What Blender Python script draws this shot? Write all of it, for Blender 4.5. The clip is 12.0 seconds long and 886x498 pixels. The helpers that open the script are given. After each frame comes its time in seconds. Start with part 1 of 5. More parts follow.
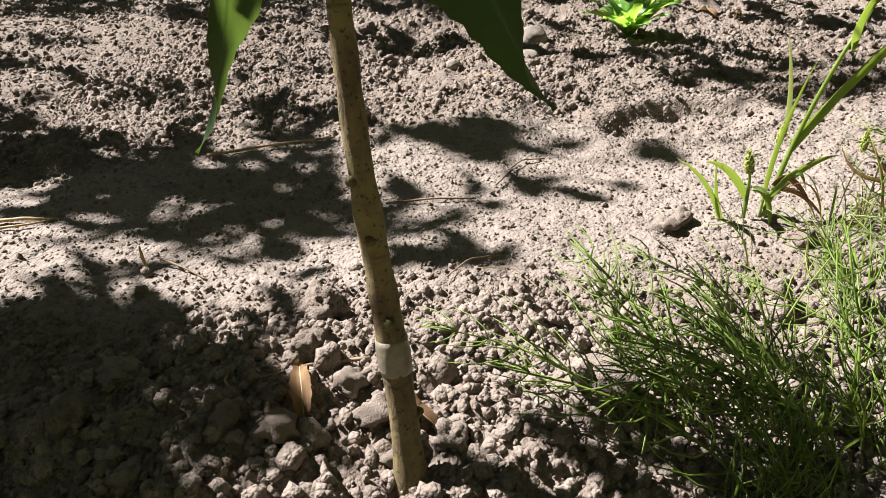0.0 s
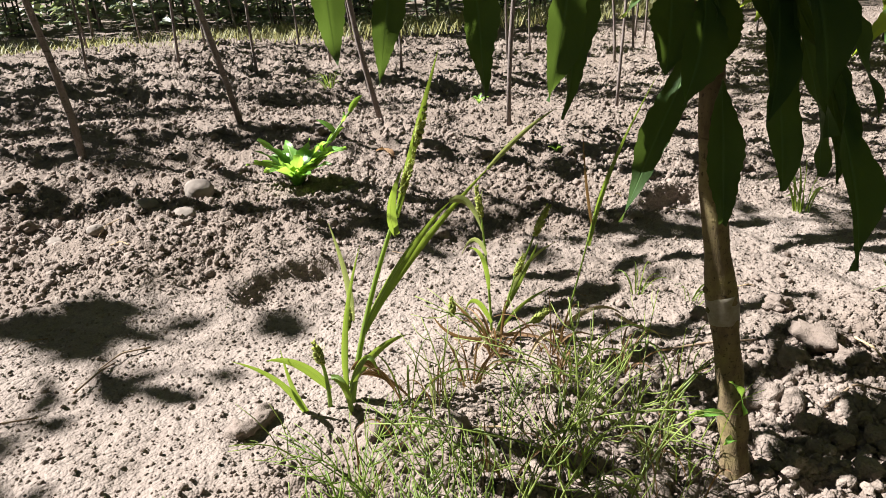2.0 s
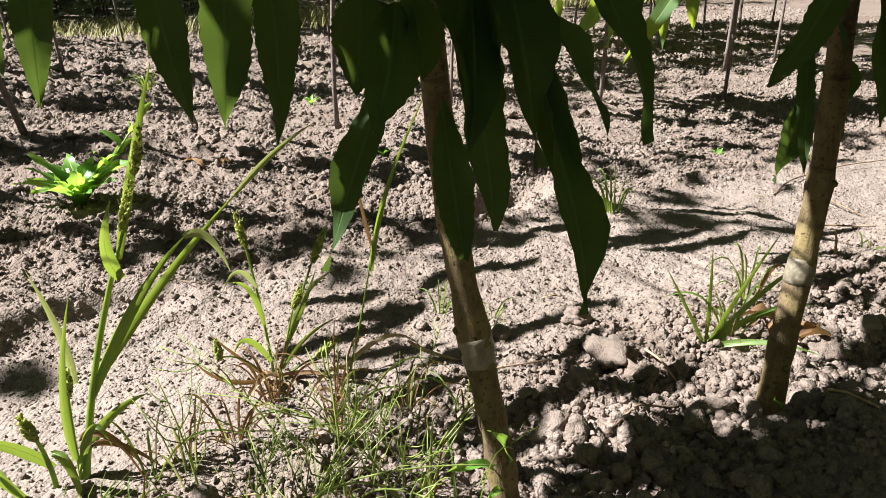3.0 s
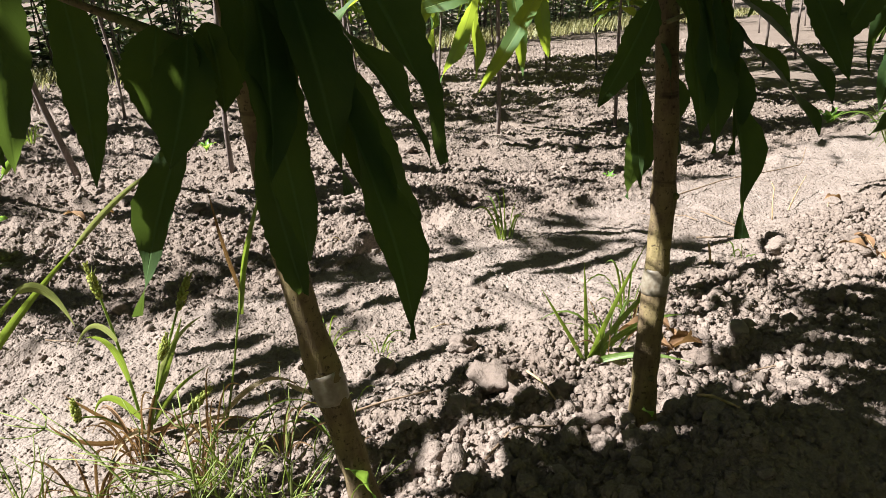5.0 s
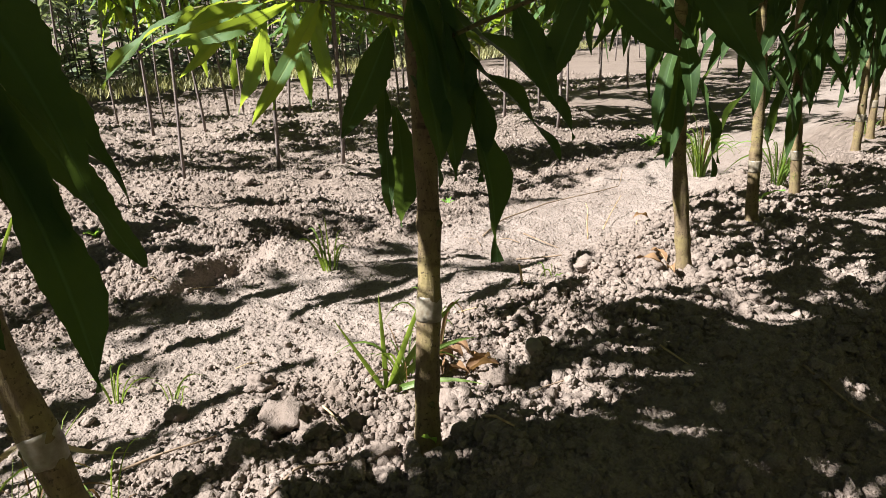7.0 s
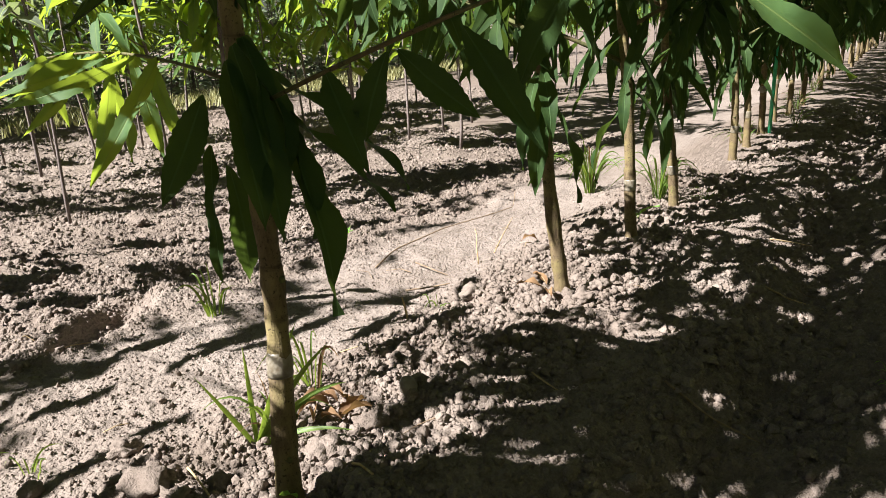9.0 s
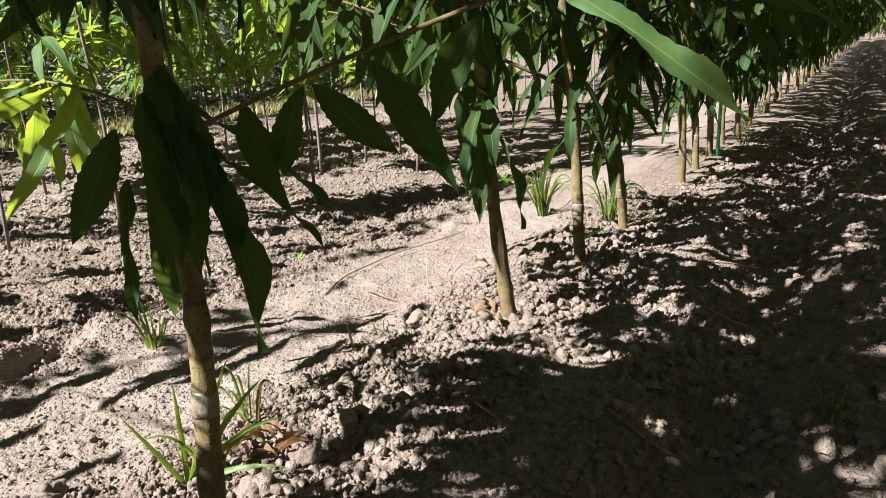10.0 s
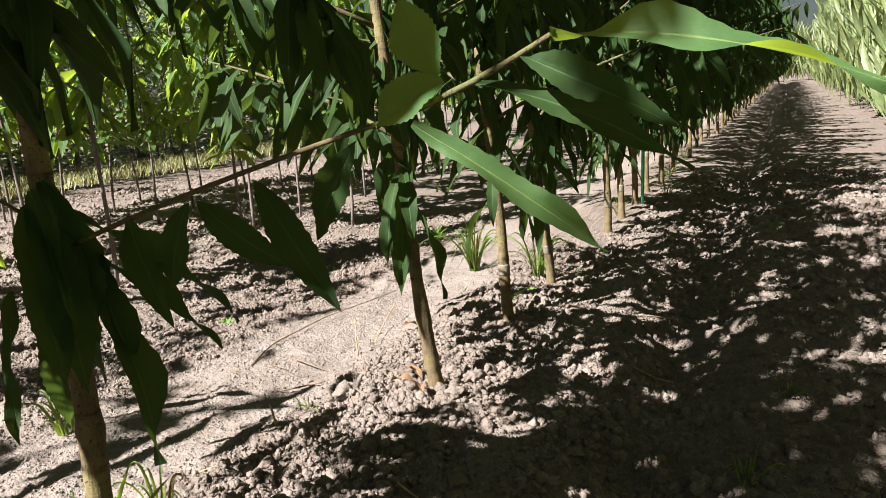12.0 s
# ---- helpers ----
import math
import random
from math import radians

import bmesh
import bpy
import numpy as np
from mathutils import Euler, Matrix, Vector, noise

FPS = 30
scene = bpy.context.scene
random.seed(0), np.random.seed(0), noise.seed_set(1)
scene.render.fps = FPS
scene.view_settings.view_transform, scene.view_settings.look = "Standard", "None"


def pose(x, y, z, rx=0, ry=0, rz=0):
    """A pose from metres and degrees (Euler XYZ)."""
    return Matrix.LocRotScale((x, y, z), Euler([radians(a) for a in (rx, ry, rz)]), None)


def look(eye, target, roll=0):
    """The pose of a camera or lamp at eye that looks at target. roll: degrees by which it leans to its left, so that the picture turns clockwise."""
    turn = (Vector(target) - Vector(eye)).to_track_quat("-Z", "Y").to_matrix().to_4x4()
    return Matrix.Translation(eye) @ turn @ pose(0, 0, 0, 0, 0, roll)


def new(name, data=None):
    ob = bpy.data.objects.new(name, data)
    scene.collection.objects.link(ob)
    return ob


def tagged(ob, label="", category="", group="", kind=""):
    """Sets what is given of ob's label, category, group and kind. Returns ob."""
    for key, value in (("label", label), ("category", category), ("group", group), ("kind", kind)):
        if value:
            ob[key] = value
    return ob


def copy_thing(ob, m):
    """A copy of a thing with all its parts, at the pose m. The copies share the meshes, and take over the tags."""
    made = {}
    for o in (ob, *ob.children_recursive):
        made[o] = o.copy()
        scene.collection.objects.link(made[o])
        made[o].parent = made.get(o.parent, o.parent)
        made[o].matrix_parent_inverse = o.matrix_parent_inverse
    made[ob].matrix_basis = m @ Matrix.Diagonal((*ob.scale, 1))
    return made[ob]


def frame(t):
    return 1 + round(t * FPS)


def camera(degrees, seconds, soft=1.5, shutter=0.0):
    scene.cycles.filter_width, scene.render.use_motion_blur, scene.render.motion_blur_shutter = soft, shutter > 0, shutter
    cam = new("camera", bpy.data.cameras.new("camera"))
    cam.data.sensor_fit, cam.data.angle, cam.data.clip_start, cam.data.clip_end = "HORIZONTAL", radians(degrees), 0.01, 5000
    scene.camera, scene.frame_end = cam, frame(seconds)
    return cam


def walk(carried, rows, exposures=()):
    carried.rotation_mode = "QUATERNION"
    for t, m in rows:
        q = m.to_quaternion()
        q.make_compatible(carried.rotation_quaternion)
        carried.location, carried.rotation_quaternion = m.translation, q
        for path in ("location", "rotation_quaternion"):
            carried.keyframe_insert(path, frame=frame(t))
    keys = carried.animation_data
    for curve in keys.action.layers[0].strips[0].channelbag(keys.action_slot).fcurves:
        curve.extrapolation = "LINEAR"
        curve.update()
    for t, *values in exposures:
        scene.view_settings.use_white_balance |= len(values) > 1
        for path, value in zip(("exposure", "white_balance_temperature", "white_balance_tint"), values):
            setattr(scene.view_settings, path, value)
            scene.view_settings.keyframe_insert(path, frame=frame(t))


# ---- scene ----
cam = camera(66.0, 12.0, 0.4)
PATH = [
    (0, (0.049, 0.015, 0.346), (0.013, 1.732, -0.68), -4.8),
    (0.5, (0.074, 0.02, 0.348), (0.1, 1.747, -0.66), -5.4),
    (1, (0.127, 0.023, 0.358), (0.246, 1.762, -0.621), -6.2),
    (1.5, (0.202, 0.03, 0.374), (0.544, 1.791, -0.51), -4.7),
    (2, (0.278, 0.066, 0.386), (0.827, 1.818, -0.407), -2.6),
    (2.5, (0.331, 0.09, 0.387), (1.106, 1.761, -0.392), -0.3),
    (3, (0.394, 0.097, 0.383), (1.275, 1.697, -0.432), -1.0),
    (3.2, (0.415, 0.088, 0.377), (1.299, 1.685, -0.44), -1.5),
    (4.8, (0.43, 0.081, 0.373), (1.484, 1.616, -0.359), -2.1),
    (5, (0.438, 0.072, 0.376), (1.524, 1.589, -0.346), -2.4),
    (5.5, (0.458, 0.061, 0.375), (1.634, 1.52, -0.324), -2.2),
    (6, (0.477, 0.044, 0.378), (1.717, 1.451, -0.317), -2.3),
    (6.5, (0.493, 0.029, 0.379), (1.792, 1.388, -0.304), -2.3),
    (7, (0.507, 0.02, 0.374), (1.878, 1.319, -0.282), -1.5),
    (7.5, (0.524, 0.007, 0.377), (1.945, 1.258, -0.269), -1.7),
    (7.7, (0.529, -0.003, 0.383), (1.963, 1.233, -0.261), -2.2),
    (9.3, (0.559, -0.035, 0.4), (2.097, 1.086, -0.214), -2.8),
    (9.5, (0.564, -0.038, 0.396), (2.117, 1.063, -0.217), -2.5),
    (10, (0.576, -0.049, 0.406), (2.168, 1.02, -0.163), -2.8),
    (10.5, (0.588, -0.06, 0.41), (2.225, 0.94, -0.154), -2.2),
    (11, (0.59, -0.064, 0.411), (2.236, 0.919, -0.157), -2.2),
    (11.5, (0.598, -0.069, 0.426), (2.274, 0.902, -0.07), -3.4),
    (12, (0.601, -0.074, 0.444), (2.305, 0.867, -0.015), -3.4),
]
walk(cam, [(t, look(eye, target, roll)) for t, eye, target, roll in PATH])

# ---- world, sun, exposure ----
SUN_TO = Vector((0.86, -0.50, -1.0)).normalized()      # the way the sunlight travels
scene.view_settings.exposure = 2.0
world = bpy.data.worlds.new("world")
scene.world = world
world.use_nodes = True
wn, wl = world.node_tree.nodes, world.node_tree.links
sky = wn.new("ShaderNodeTexSky")
sky.sky_type, sky.sun_disc = "NISHITA", False
sky.sun_elevation = math.asin(-SUN_TO.z)
sky.sun_rotation = math.atan2(-SUN_TO.x, -SUN_TO.y)
wn["Background"].inputs["Strength"].default_value = 0.0085
wl.new(sky.outputs["Color"], wn["Background"].inputs["Color"])
sun = new("sun", bpy.data.lights.new("sun", "SUN"))
sun.data.energy, sun.data.angle, sun.data.color = 5.0, radians(0.55), (0.972, 0.964, 0.975)
sun.matrix_world = look((0, 0, 6), Vector((0, 0, 6)) + SUN_TO)


# ---- materials ----
def material(name, rough=0.8, spec=0.3):
    m = bpy.data.materials.new(name)
    m.use_nodes = True
    b = m.node_tree.nodes["Principled BSDF"]
    b.inputs["Roughness"].default_value = rough
    b.inputs["Specular IOR Level"].default_value = spec
    return m, m.node_tree.nodes, m.node_tree.links, b


def noise_node(n, l, scale, detail=4.0, rough=0.6, coord=None):
    t = n.new("ShaderNodeTexNoise")
    t.inputs["Scale"].default_value, t.inputs["Detail"].default_value, t.inputs["Roughness"].default_value = scale, detail, rough
    if coord is not None:
        l.new(coord, t.inputs["Vector"])
    return t.outputs["Fac"]


def ramp(n, l, fac, *stops):
    r = n.new("ShaderNodeValToRGB")
    while len(r.color_ramp.elements) < len(stops):
        r.color_ramp.elements.new(0.5)
    for e, (p, c) in zip(r.color_ramp.elements, stops):
        e.position, e.color = p, (*c, 1)
    l.new(fac, r.inputs["Fac"])
    return r.outputs["Color"]


def mixed(n, l, fac, a, b, mode="MIX"):
    m = n.new("ShaderNodeMix")
    m.data_type, m.blend_type = "RGBA", mode
    for value, slot in ((fac, 0), (a, 6), (b, 7)):
        if isinstance(value, (int, float)):
            m.inputs[slot].default_value = value
        elif isinstance(value, tuple):
            m.inputs[slot].default_value = (*value, 1)
        else:
            l.new(value, m.inputs[slot])
    return m.outputs[2]


def bump(n, l, b, height, strength, distance, under=None):
    k = n.new("ShaderNodeBump")
    k.inputs["Strength"].default_value, k.inputs["Distance"].default_value = strength, distance
    l.new(height, k.inputs["Height"])
    if under is not None:
        l.new(under, k.inputs["Normal"])
    l.new(k.outputs["Normal"], b.inputs["Normal"])
    return k.outputs["Normal"]


def soil_material(name, pieces, unit=1.0, relief=1.0):
    m, n, l, b = material(name, 0.95, 0.12)
    c = n.new("ShaderNodeTexCoord").outputs["Object"]
    wide = noise_node(n, l, 3.2 * unit, 5, 0.6, c)
    mid = noise_node(n, l, 42 * unit, 6, 0.65, c)
    grain = noise_node(n, l, 420 * unit, 4, 0.7, c)
    col = ramp(n, l, wide, (0.3, (0.158, 0.126, 0.103)), (0.52, (0.200, 0.163, 0.137)), (0.75, (0.244, 0.202, 0.172)))
    col = mixed(n, l, ramp(n, l, mid, (0.35, (0.0, 0.0, 0.0)), (0.7, (0.55, 0.55, 0.55))), col, (0.274, 0.226, 0.192))
    col = mixed(n, l, 0.5, col, ramp(n, l, grain, (0.34, (0.58, 0.56, 0.54)), (0.66, (1.08, 1.08, 1.08))), "MULTIPLY")
    if not pieces:
        dug = n.new("ShaderNodeAttribute")
        dug.attribute_name = "loose"
        col = mixed(n, l, 1.0, col, ramp(n, l, dug.outputs["Fac"], (0.15, (1.06, 1.06, 1.06)), (0.75, (0.82, 0.79, 0.76))), "MULTIPLY")
    else:
        g = n.new("ShaderNodeNewGeometry").outputs["Random Per Island"] if pieces == "island" else n.new("ShaderNodeObjectInfo").outputs["Random"]
        col = mixed(n, l, 0.8, col, ramp(n, l, g, (0.0, (0.76, 0.73, 0.70)), (0.4, (0.92, 0.89, 0.87)), (1.0, (1.08, 1.06, 1.04))), "MULTIPLY")
    l.new(col, b.inputs["Base Color"])
    cell = n.new("ShaderNodeTexVoronoi")
    cell.inputs["Scale"].default_value = 170 * unit
    l.new(c, cell.inputs["Vector"])
    first = bump(n, l, b, mid, 0.55 * relief, 0.006)
    small = n.new("ShaderNodeTexVoronoi")
    small.inputs["Scale"].default_value = 400 * unit
    l.new(c, small.inputs["Vector"])
    second = bump(n, l, b, cell.outputs["Distance"], 0.5 * relief, -0.004, first)
    third = bump(n, l, b, small.outputs["Distance"], 0.6 * relief, -0.0018, second)
    bump(n, l, b, grain, 0.5 * relief, 0.0012, third)
    return m


SOIL = soil_material("soil", "")
CRUMB = soil_material("soil_crumbs", "island")
CLOD = soil_material("soil_clod", "object", 0.10, 0.6)


def bark_material(name, low, high, moss, scale=1.0):
    m, n, l, b = material(name, 0.8, 0.25)
    co = n.new("ShaderNodeTexCoord").outputs["Object"]
    mp = n.new("ShaderNodeMapping")
    mp.inputs["Scale"].default_value = (1, 1, 0.28)
    l.new(co, mp.inputs["Vector"])
    ring = n.new("ShaderNodeMapping")
    ring.inputs["Scale"].default_value = (0.16, 0.16, 1)
    l.new(co, ring.inputs["Vector"])
    streak = noise_node(n, l, 150 * scale, 6, 0.7, mp.outputs["Vector"])
    rings = noise_node(n, l, 120 * scale, 3, 0.6, ring.outputs["Vector"])
    patch = noise_node(n, l, 22 * scale, 5, 0.65, co)
    dots = noise_node(n, l, 330 * scale, 3, 0.6, co)
    col = ramp(n, l, streak, (0.28, low), (0.72, high))
    col = mixed(n, l, ramp(n, l, patch, (0.44, (0, 0, 0)), (0.62, (0.85, 0.85, 0.85))), col, moss)
    col = mixed(n, l, ramp(n, l, rings, (0.60, (0, 0, 0)), (0.70, (0.75, 0.75, 0.75))), col, tuple(v * 0.45 for v in low))
    col = mixed(n, l, ramp(n, l, dots, (0.58, (0, 0, 0)), (0.68, (0.8, 0.8, 0.8))), col, tuple(v * 0.3 for v in low))
    l.new(col, b.inputs["Base Color"])
    first = bump(n, l, b, streak, 0.8, 0.002)
    bump(n, l, b, rings, 0.6, 0.0015, first)
    return m


BARK = bark_material("young_bark", (0.075, 0.049, 0.027), (0.18, 0.133, 0.070), (0.21, 0.168, 0.066))
TWIG = bark_material("twig_bark", (0.06, 0.058, 0.022), (0.13, 0.13, 0.045), (0.11, 0.07, 0.035))
STEM = bark_material("grey_stem_bark", (0.09, 0.068, 0.058), (0.25, 0.205, 0.185), (0.15, 0.12, 0.105), 1.6)


def leaf_material(name, dark, light, through_col, share, rough=0.42, vein=(0.30, 0.36, 0.12), spec=0.4):
    """Blade with a paler midrib and side veins, that lets part of the light through."""
    m, n, l, b = material(name, rough, spec)
    a = n.new("ShaderNodeAttribute")
    a.attribute_name = "blade"
    s = n.new("ShaderNodeSeparateXYZ")
    l.new(a.outputs["Vector"], s.inputs[0])
    ab = n.new("ShaderNodeMath")
    ab.operation = "ABSOLUTE"
    l.new(s.outputs["X"], ab.inputs[0])
    rib = ramp(n, l, ab.outputs[0], (0.02, (1, 1, 1)), (0.10, (0, 0, 0)))
    v = n.new("ShaderNodeMath")
    v.operation = "MULTIPLY_ADD"
    l.new(ab.outputs[0], v.inputs[0])
    v.inputs[1].default_value = -0.16
    l.new(s.outputs["Y"], v.inputs[2])
    w = n.new("ShaderNodeMath")
    w.operation = "MULTIPLY"
    l.new(v.outputs[0], w.inputs[0])
    w.inputs[1].default_value = 110.0
    si = n.new("ShaderNodeMath")
    si.operation = "SINE"
    l.new(w.outputs[0], si.inputs[0])
    veins = ramp(n, l, si.outputs[0], (0.86, (0, 0, 0)), (1.0, (0.09, 0.09, 0.09)))
    both = mixed(n, l, 1.0, rib, veins, "ADD")
    co = n.new("ShaderNodeTexCoord").outputs["Object"]
    blotch = noise_node(n, l, 28, 4, 0.6, co)
    col = ramp(n, l, blotch, (0.3, dark), (0.7, light))
    rnd = n.new("ShaderNodeNewGeometry").outputs["Random Per Island"]
    col = mixed(n, l, 0.6, col, ramp(n, l, rnd, (0.0, (0.75, 0.8, 0.8)), (0.75, (1.0, 1.0, 1.0)), (1.0, (1.5, 1.3, 0.9))), "MULTIPLY")
    col = mixed(n, l, both, col, vein)
    l.new(col, b.inputs["Base Color"])
    raised = bump(n, l, b, both, 0.5, -0.0008)
    bump(n, l, b, noise_node(n, l, 160, 4, 0.6, co), 0.35, 0.0012, raised)
    t = n.new("ShaderNodeBsdfTranslucent")
    l.new(mixed(n, l, both, through_col, tuple(0.6 * v for v in through_col)), t.inputs["Color"])
    mx = n.new("ShaderNodeMixShader")
    mx.inputs[0].default_value = share
    l.new(b.outputs[0], mx.inputs[1])
    l.new(t.outputs[0], mx.inputs[2])
    l.new(mx.outputs[0], n["Material Output"].inputs["Surface"])
    return m


# peach leaf in two tones: dark as in crown shade, lighter as in sun
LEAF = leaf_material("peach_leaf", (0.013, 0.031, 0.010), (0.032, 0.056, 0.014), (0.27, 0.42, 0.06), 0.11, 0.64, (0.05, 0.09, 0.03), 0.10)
LIT_LEAF = leaf_material("young_peach_leaf", (0.035, 0.085, 0.028), (0.075, 0.135, 0.045), (0.55, 0.70, 0.06), 0.30, 0.60, (0.14, 0.20, 0.06), 0.15)
ROUND_LEAF = leaf_material("apple_leaf", (0.075, 0.098, 0.066), (0.17, 0.195, 0.145), (0.40, 0.48, 0.18), 0.24, 0.36, spec=0.5)
GRASS = leaf_material("grass_blade", (0.060, 0.120, 0.020), (0.130, 0.190, 0.040), (0.32, 0.43, 0.05), 0.34, 0.45, (0.30, 0.40, 0.12))
REED = leaf_material("reed_leaf", (0.10, 0.145, 0.05), (0.22, 0.255, 0.11), (0.4, 0.44, 0.13), 0.35, 0.5, (0.4, 0.42, 0.2))
MEADOW_BLADE = leaf_material("meadow_blade", (0.14, 0.15, 0.055), (0.30, 0.27, 0.13), (0.42, 0.40, 0.15), 0.3, 0.6, (0.4, 0.4, 0.18))
ROSETTE = leaf_material("weed_leaf", (0.07, 0.19, 0.03), (0.15, 0.32, 0.05), (0.42, 0.66, 0.08), 0.4, 0.4, (0.3, 0.42, 0.15))
PALE_DRY = leaf_material("bleached_blade", (0.34, 0.25, 0.14), (0.52, 0.42, 0.27), (0.45, 0.35, 0.18), 0.25, 0.75, (0.6, 0.5, 0.34), 0.15)
DRY = leaf_material("dry_leaf", (0.11, 0.055, 0.028), (0.24, 0.145, 0.075), (0.35, 0.2, 0.07), 0.2, 0.8, (0.5, 0.38, 0.22), 0.15)


def plain_material(name, low, high, scale, rough=0.7, spec=0.3, through_col=None, share=0.3):
    m, n, l, b = material(name, rough, spec)
    co = n.new("ShaderNodeTexCoord").outputs["Object"]
    f = noise_node(n, l, scale, 5, 0.6, co)
    col = ramp(n, l, f, (0.3, low), (0.7, high))
    rnd = n.new("ShaderNodeNewGeometry").outputs["Random Per Island"]
    col = mixed(n, l, 0.5, col, ramp(n, l, rnd, (0.0, (0.7, 0.75, 0.7)), (1.0, (1.25, 1.2, 1.1))), "MULTIPLY")
    l.new(col, b.inputs["Base Color"])
    bump(n, l, b, f, 0.4, 0.001)
    if through_col:
        t = n.new("ShaderNodeBsdfTranslucent")
        t.inputs["Color"].default_value = (*through_col, 1)
        mx = n.new("ShaderNodeMixShader")
        mx.inputs[0].default_value = share
        l.new(b.outputs[0], mx.inputs[1])
        l.new(t.outputs[0], mx.inputs[2])
        l.new(mx.outputs[0], n["Material Output"].inputs["Surface"])
    return m


HORSETAIL = plain_material("horsetail_green", (0.080, 0.128, 0.020), (0.185, 0.248, 0.045), 60, 0.45, 0.4, (0.40, 0.53, 0.07), 0.30)
PALE_HORSETAIL = plain_material("pale_horsetail", (0.13, 0.18, 0.04), (0.26, 0.30, 0.09), 60, 0.5, 0.3, (0.45, 0.55, 0.10), 0.30)
HEAD = plain_material("seed_head", (0.20, 0.26, 0.06), (0.42, 0.44, 0.14), 400, 0.7, 0.2, (0.6, 0.6, 0.15), 0.4)
STRAW = plain_material("straw", (0.25, 0.165, 0.085), (0.45, 0.34, 0.20), 80, 0.75, 0.2)
ROOT = plain_material("root", (0.13, 0.085, 0.055), (0.27, 0.2, 0.14), 90, 0.85, 0.15)
TAPE = plain_material("graft_tape", (0.13, 0.10, 0.065), (0.31, 0.275, 0.22), 260, 0.4, 0.5, (0.7, 0.65, 0.5), 0.25)
GREEN_PLASTIC = plain_material("green_plastic", (0.02, 0.30, 0.13), (0.04, 0.42, 0.2), 60, 0.4, 0.5)
PEBBLE = plain_material("pebble", (0.17, 0.135, 0.115), (0.26, 0.215, 0.185), 3, 0.9, 0.2)


# ---- shape helpers ----
def lattice(ix, iy, seed):
    h = np.sin(ix * 127.1 + iy * 311.7 + seed * 74.7) * 43758.5453
    return h - np.floor(h)


def vnoise(x, y, seed=0):
    """Smooth value noise in 0..1, on arrays."""
    x, y = np.asarray(x, float), np.asarray(y, float)
    ix, iy = np.floor(x), np.floor(y)
    fx, fy = x - ix, y - iy
    fx, fy = fx * fx * (3 - 2 * fx), fy * fy * (3 - 2 * fy)
    a = lattice(ix, iy, seed) * (1 - fx) + lattice(ix + 1, iy, seed) * fx
    b = lattice(ix, iy + 1, seed) * (1 - fx) + lattice(ix + 1, iy + 1, seed) * fx
    return a * (1 - fy) + b * fy


def fbm(x, y, scale, octaves=4, seed=0, gain=0.5):
    total, amp, out = 0.0, 1.0, 0.0
    for k in range(octaves):
        out = out + amp * (vnoise(x * scale * 2 ** k + 17 * k, y * scale * 2 ** k - 9 * k, seed + k) - 0.5)
        total += amp
        amp *= gain
    return out / total


def bell(x, y, cx, cy, rx, ry=None):
    return np.exp(-((x - cx) / rx) ** 2 - ((y - cy) / (ry or rx)) ** 2)


def row_y(x):
    """The line of the tree row."""
    x = np.asarray(x, float)
    return 0.30 + 0.072 * np.minimum(x, 2.6) + 0.03 * np.maximum(x - 2.6, 0) + 0.045 * bell(x, 0, 0.75, 0, 0.45, 1)


def footprint(x, y, cx, cy, turn, long, wide, deep):
    u = (x - cx) * math.cos(turn) + (y - cy) * math.sin(turn)
    v = -(x - cx) * math.sin(turn) + (y - cy) * math.cos(turn)
    r = (u / long) ** 2 + (v / wide) ** 2
    return -deep / (1 + np.exp((r - 1) * 7)) + 0.35 * deep * np.exp(-((r - 1.7) / 0.6) ** 2)


def ease(v, lo, hi):
    q = np.clip((v - lo) / (hi - lo), 0, 1)
    return q * q * (3 - 2 * q)


def cells(x, y, size, seed):
    """Close-set rounded lumps of one size, as heights in 0..1."""
    u, v = np.asarray(x, float) / size, np.asarray(y, float) / size
    ix, iy, out = np.floor(u), np.floor(v), np.zeros(np.shape(u))
    for i in (-1, 0, 1):
        for j in (-1, 0, 1):
            cx, cy = ix + i, iy + j
            px, py = cx + lattice(cx, cy, seed), cy + lattice(cx, cy, seed + 5)
            r, h = 0.45 + 0.45 * lattice(cx, cy, seed + 9), lattice(cx, cy, seed + 13)
            out = np.maximum(out, (0.35 + 0.65 * h) * (1 - ((u - px) ** 2 + (v - py) ** 2) / r ** 2))
    return out


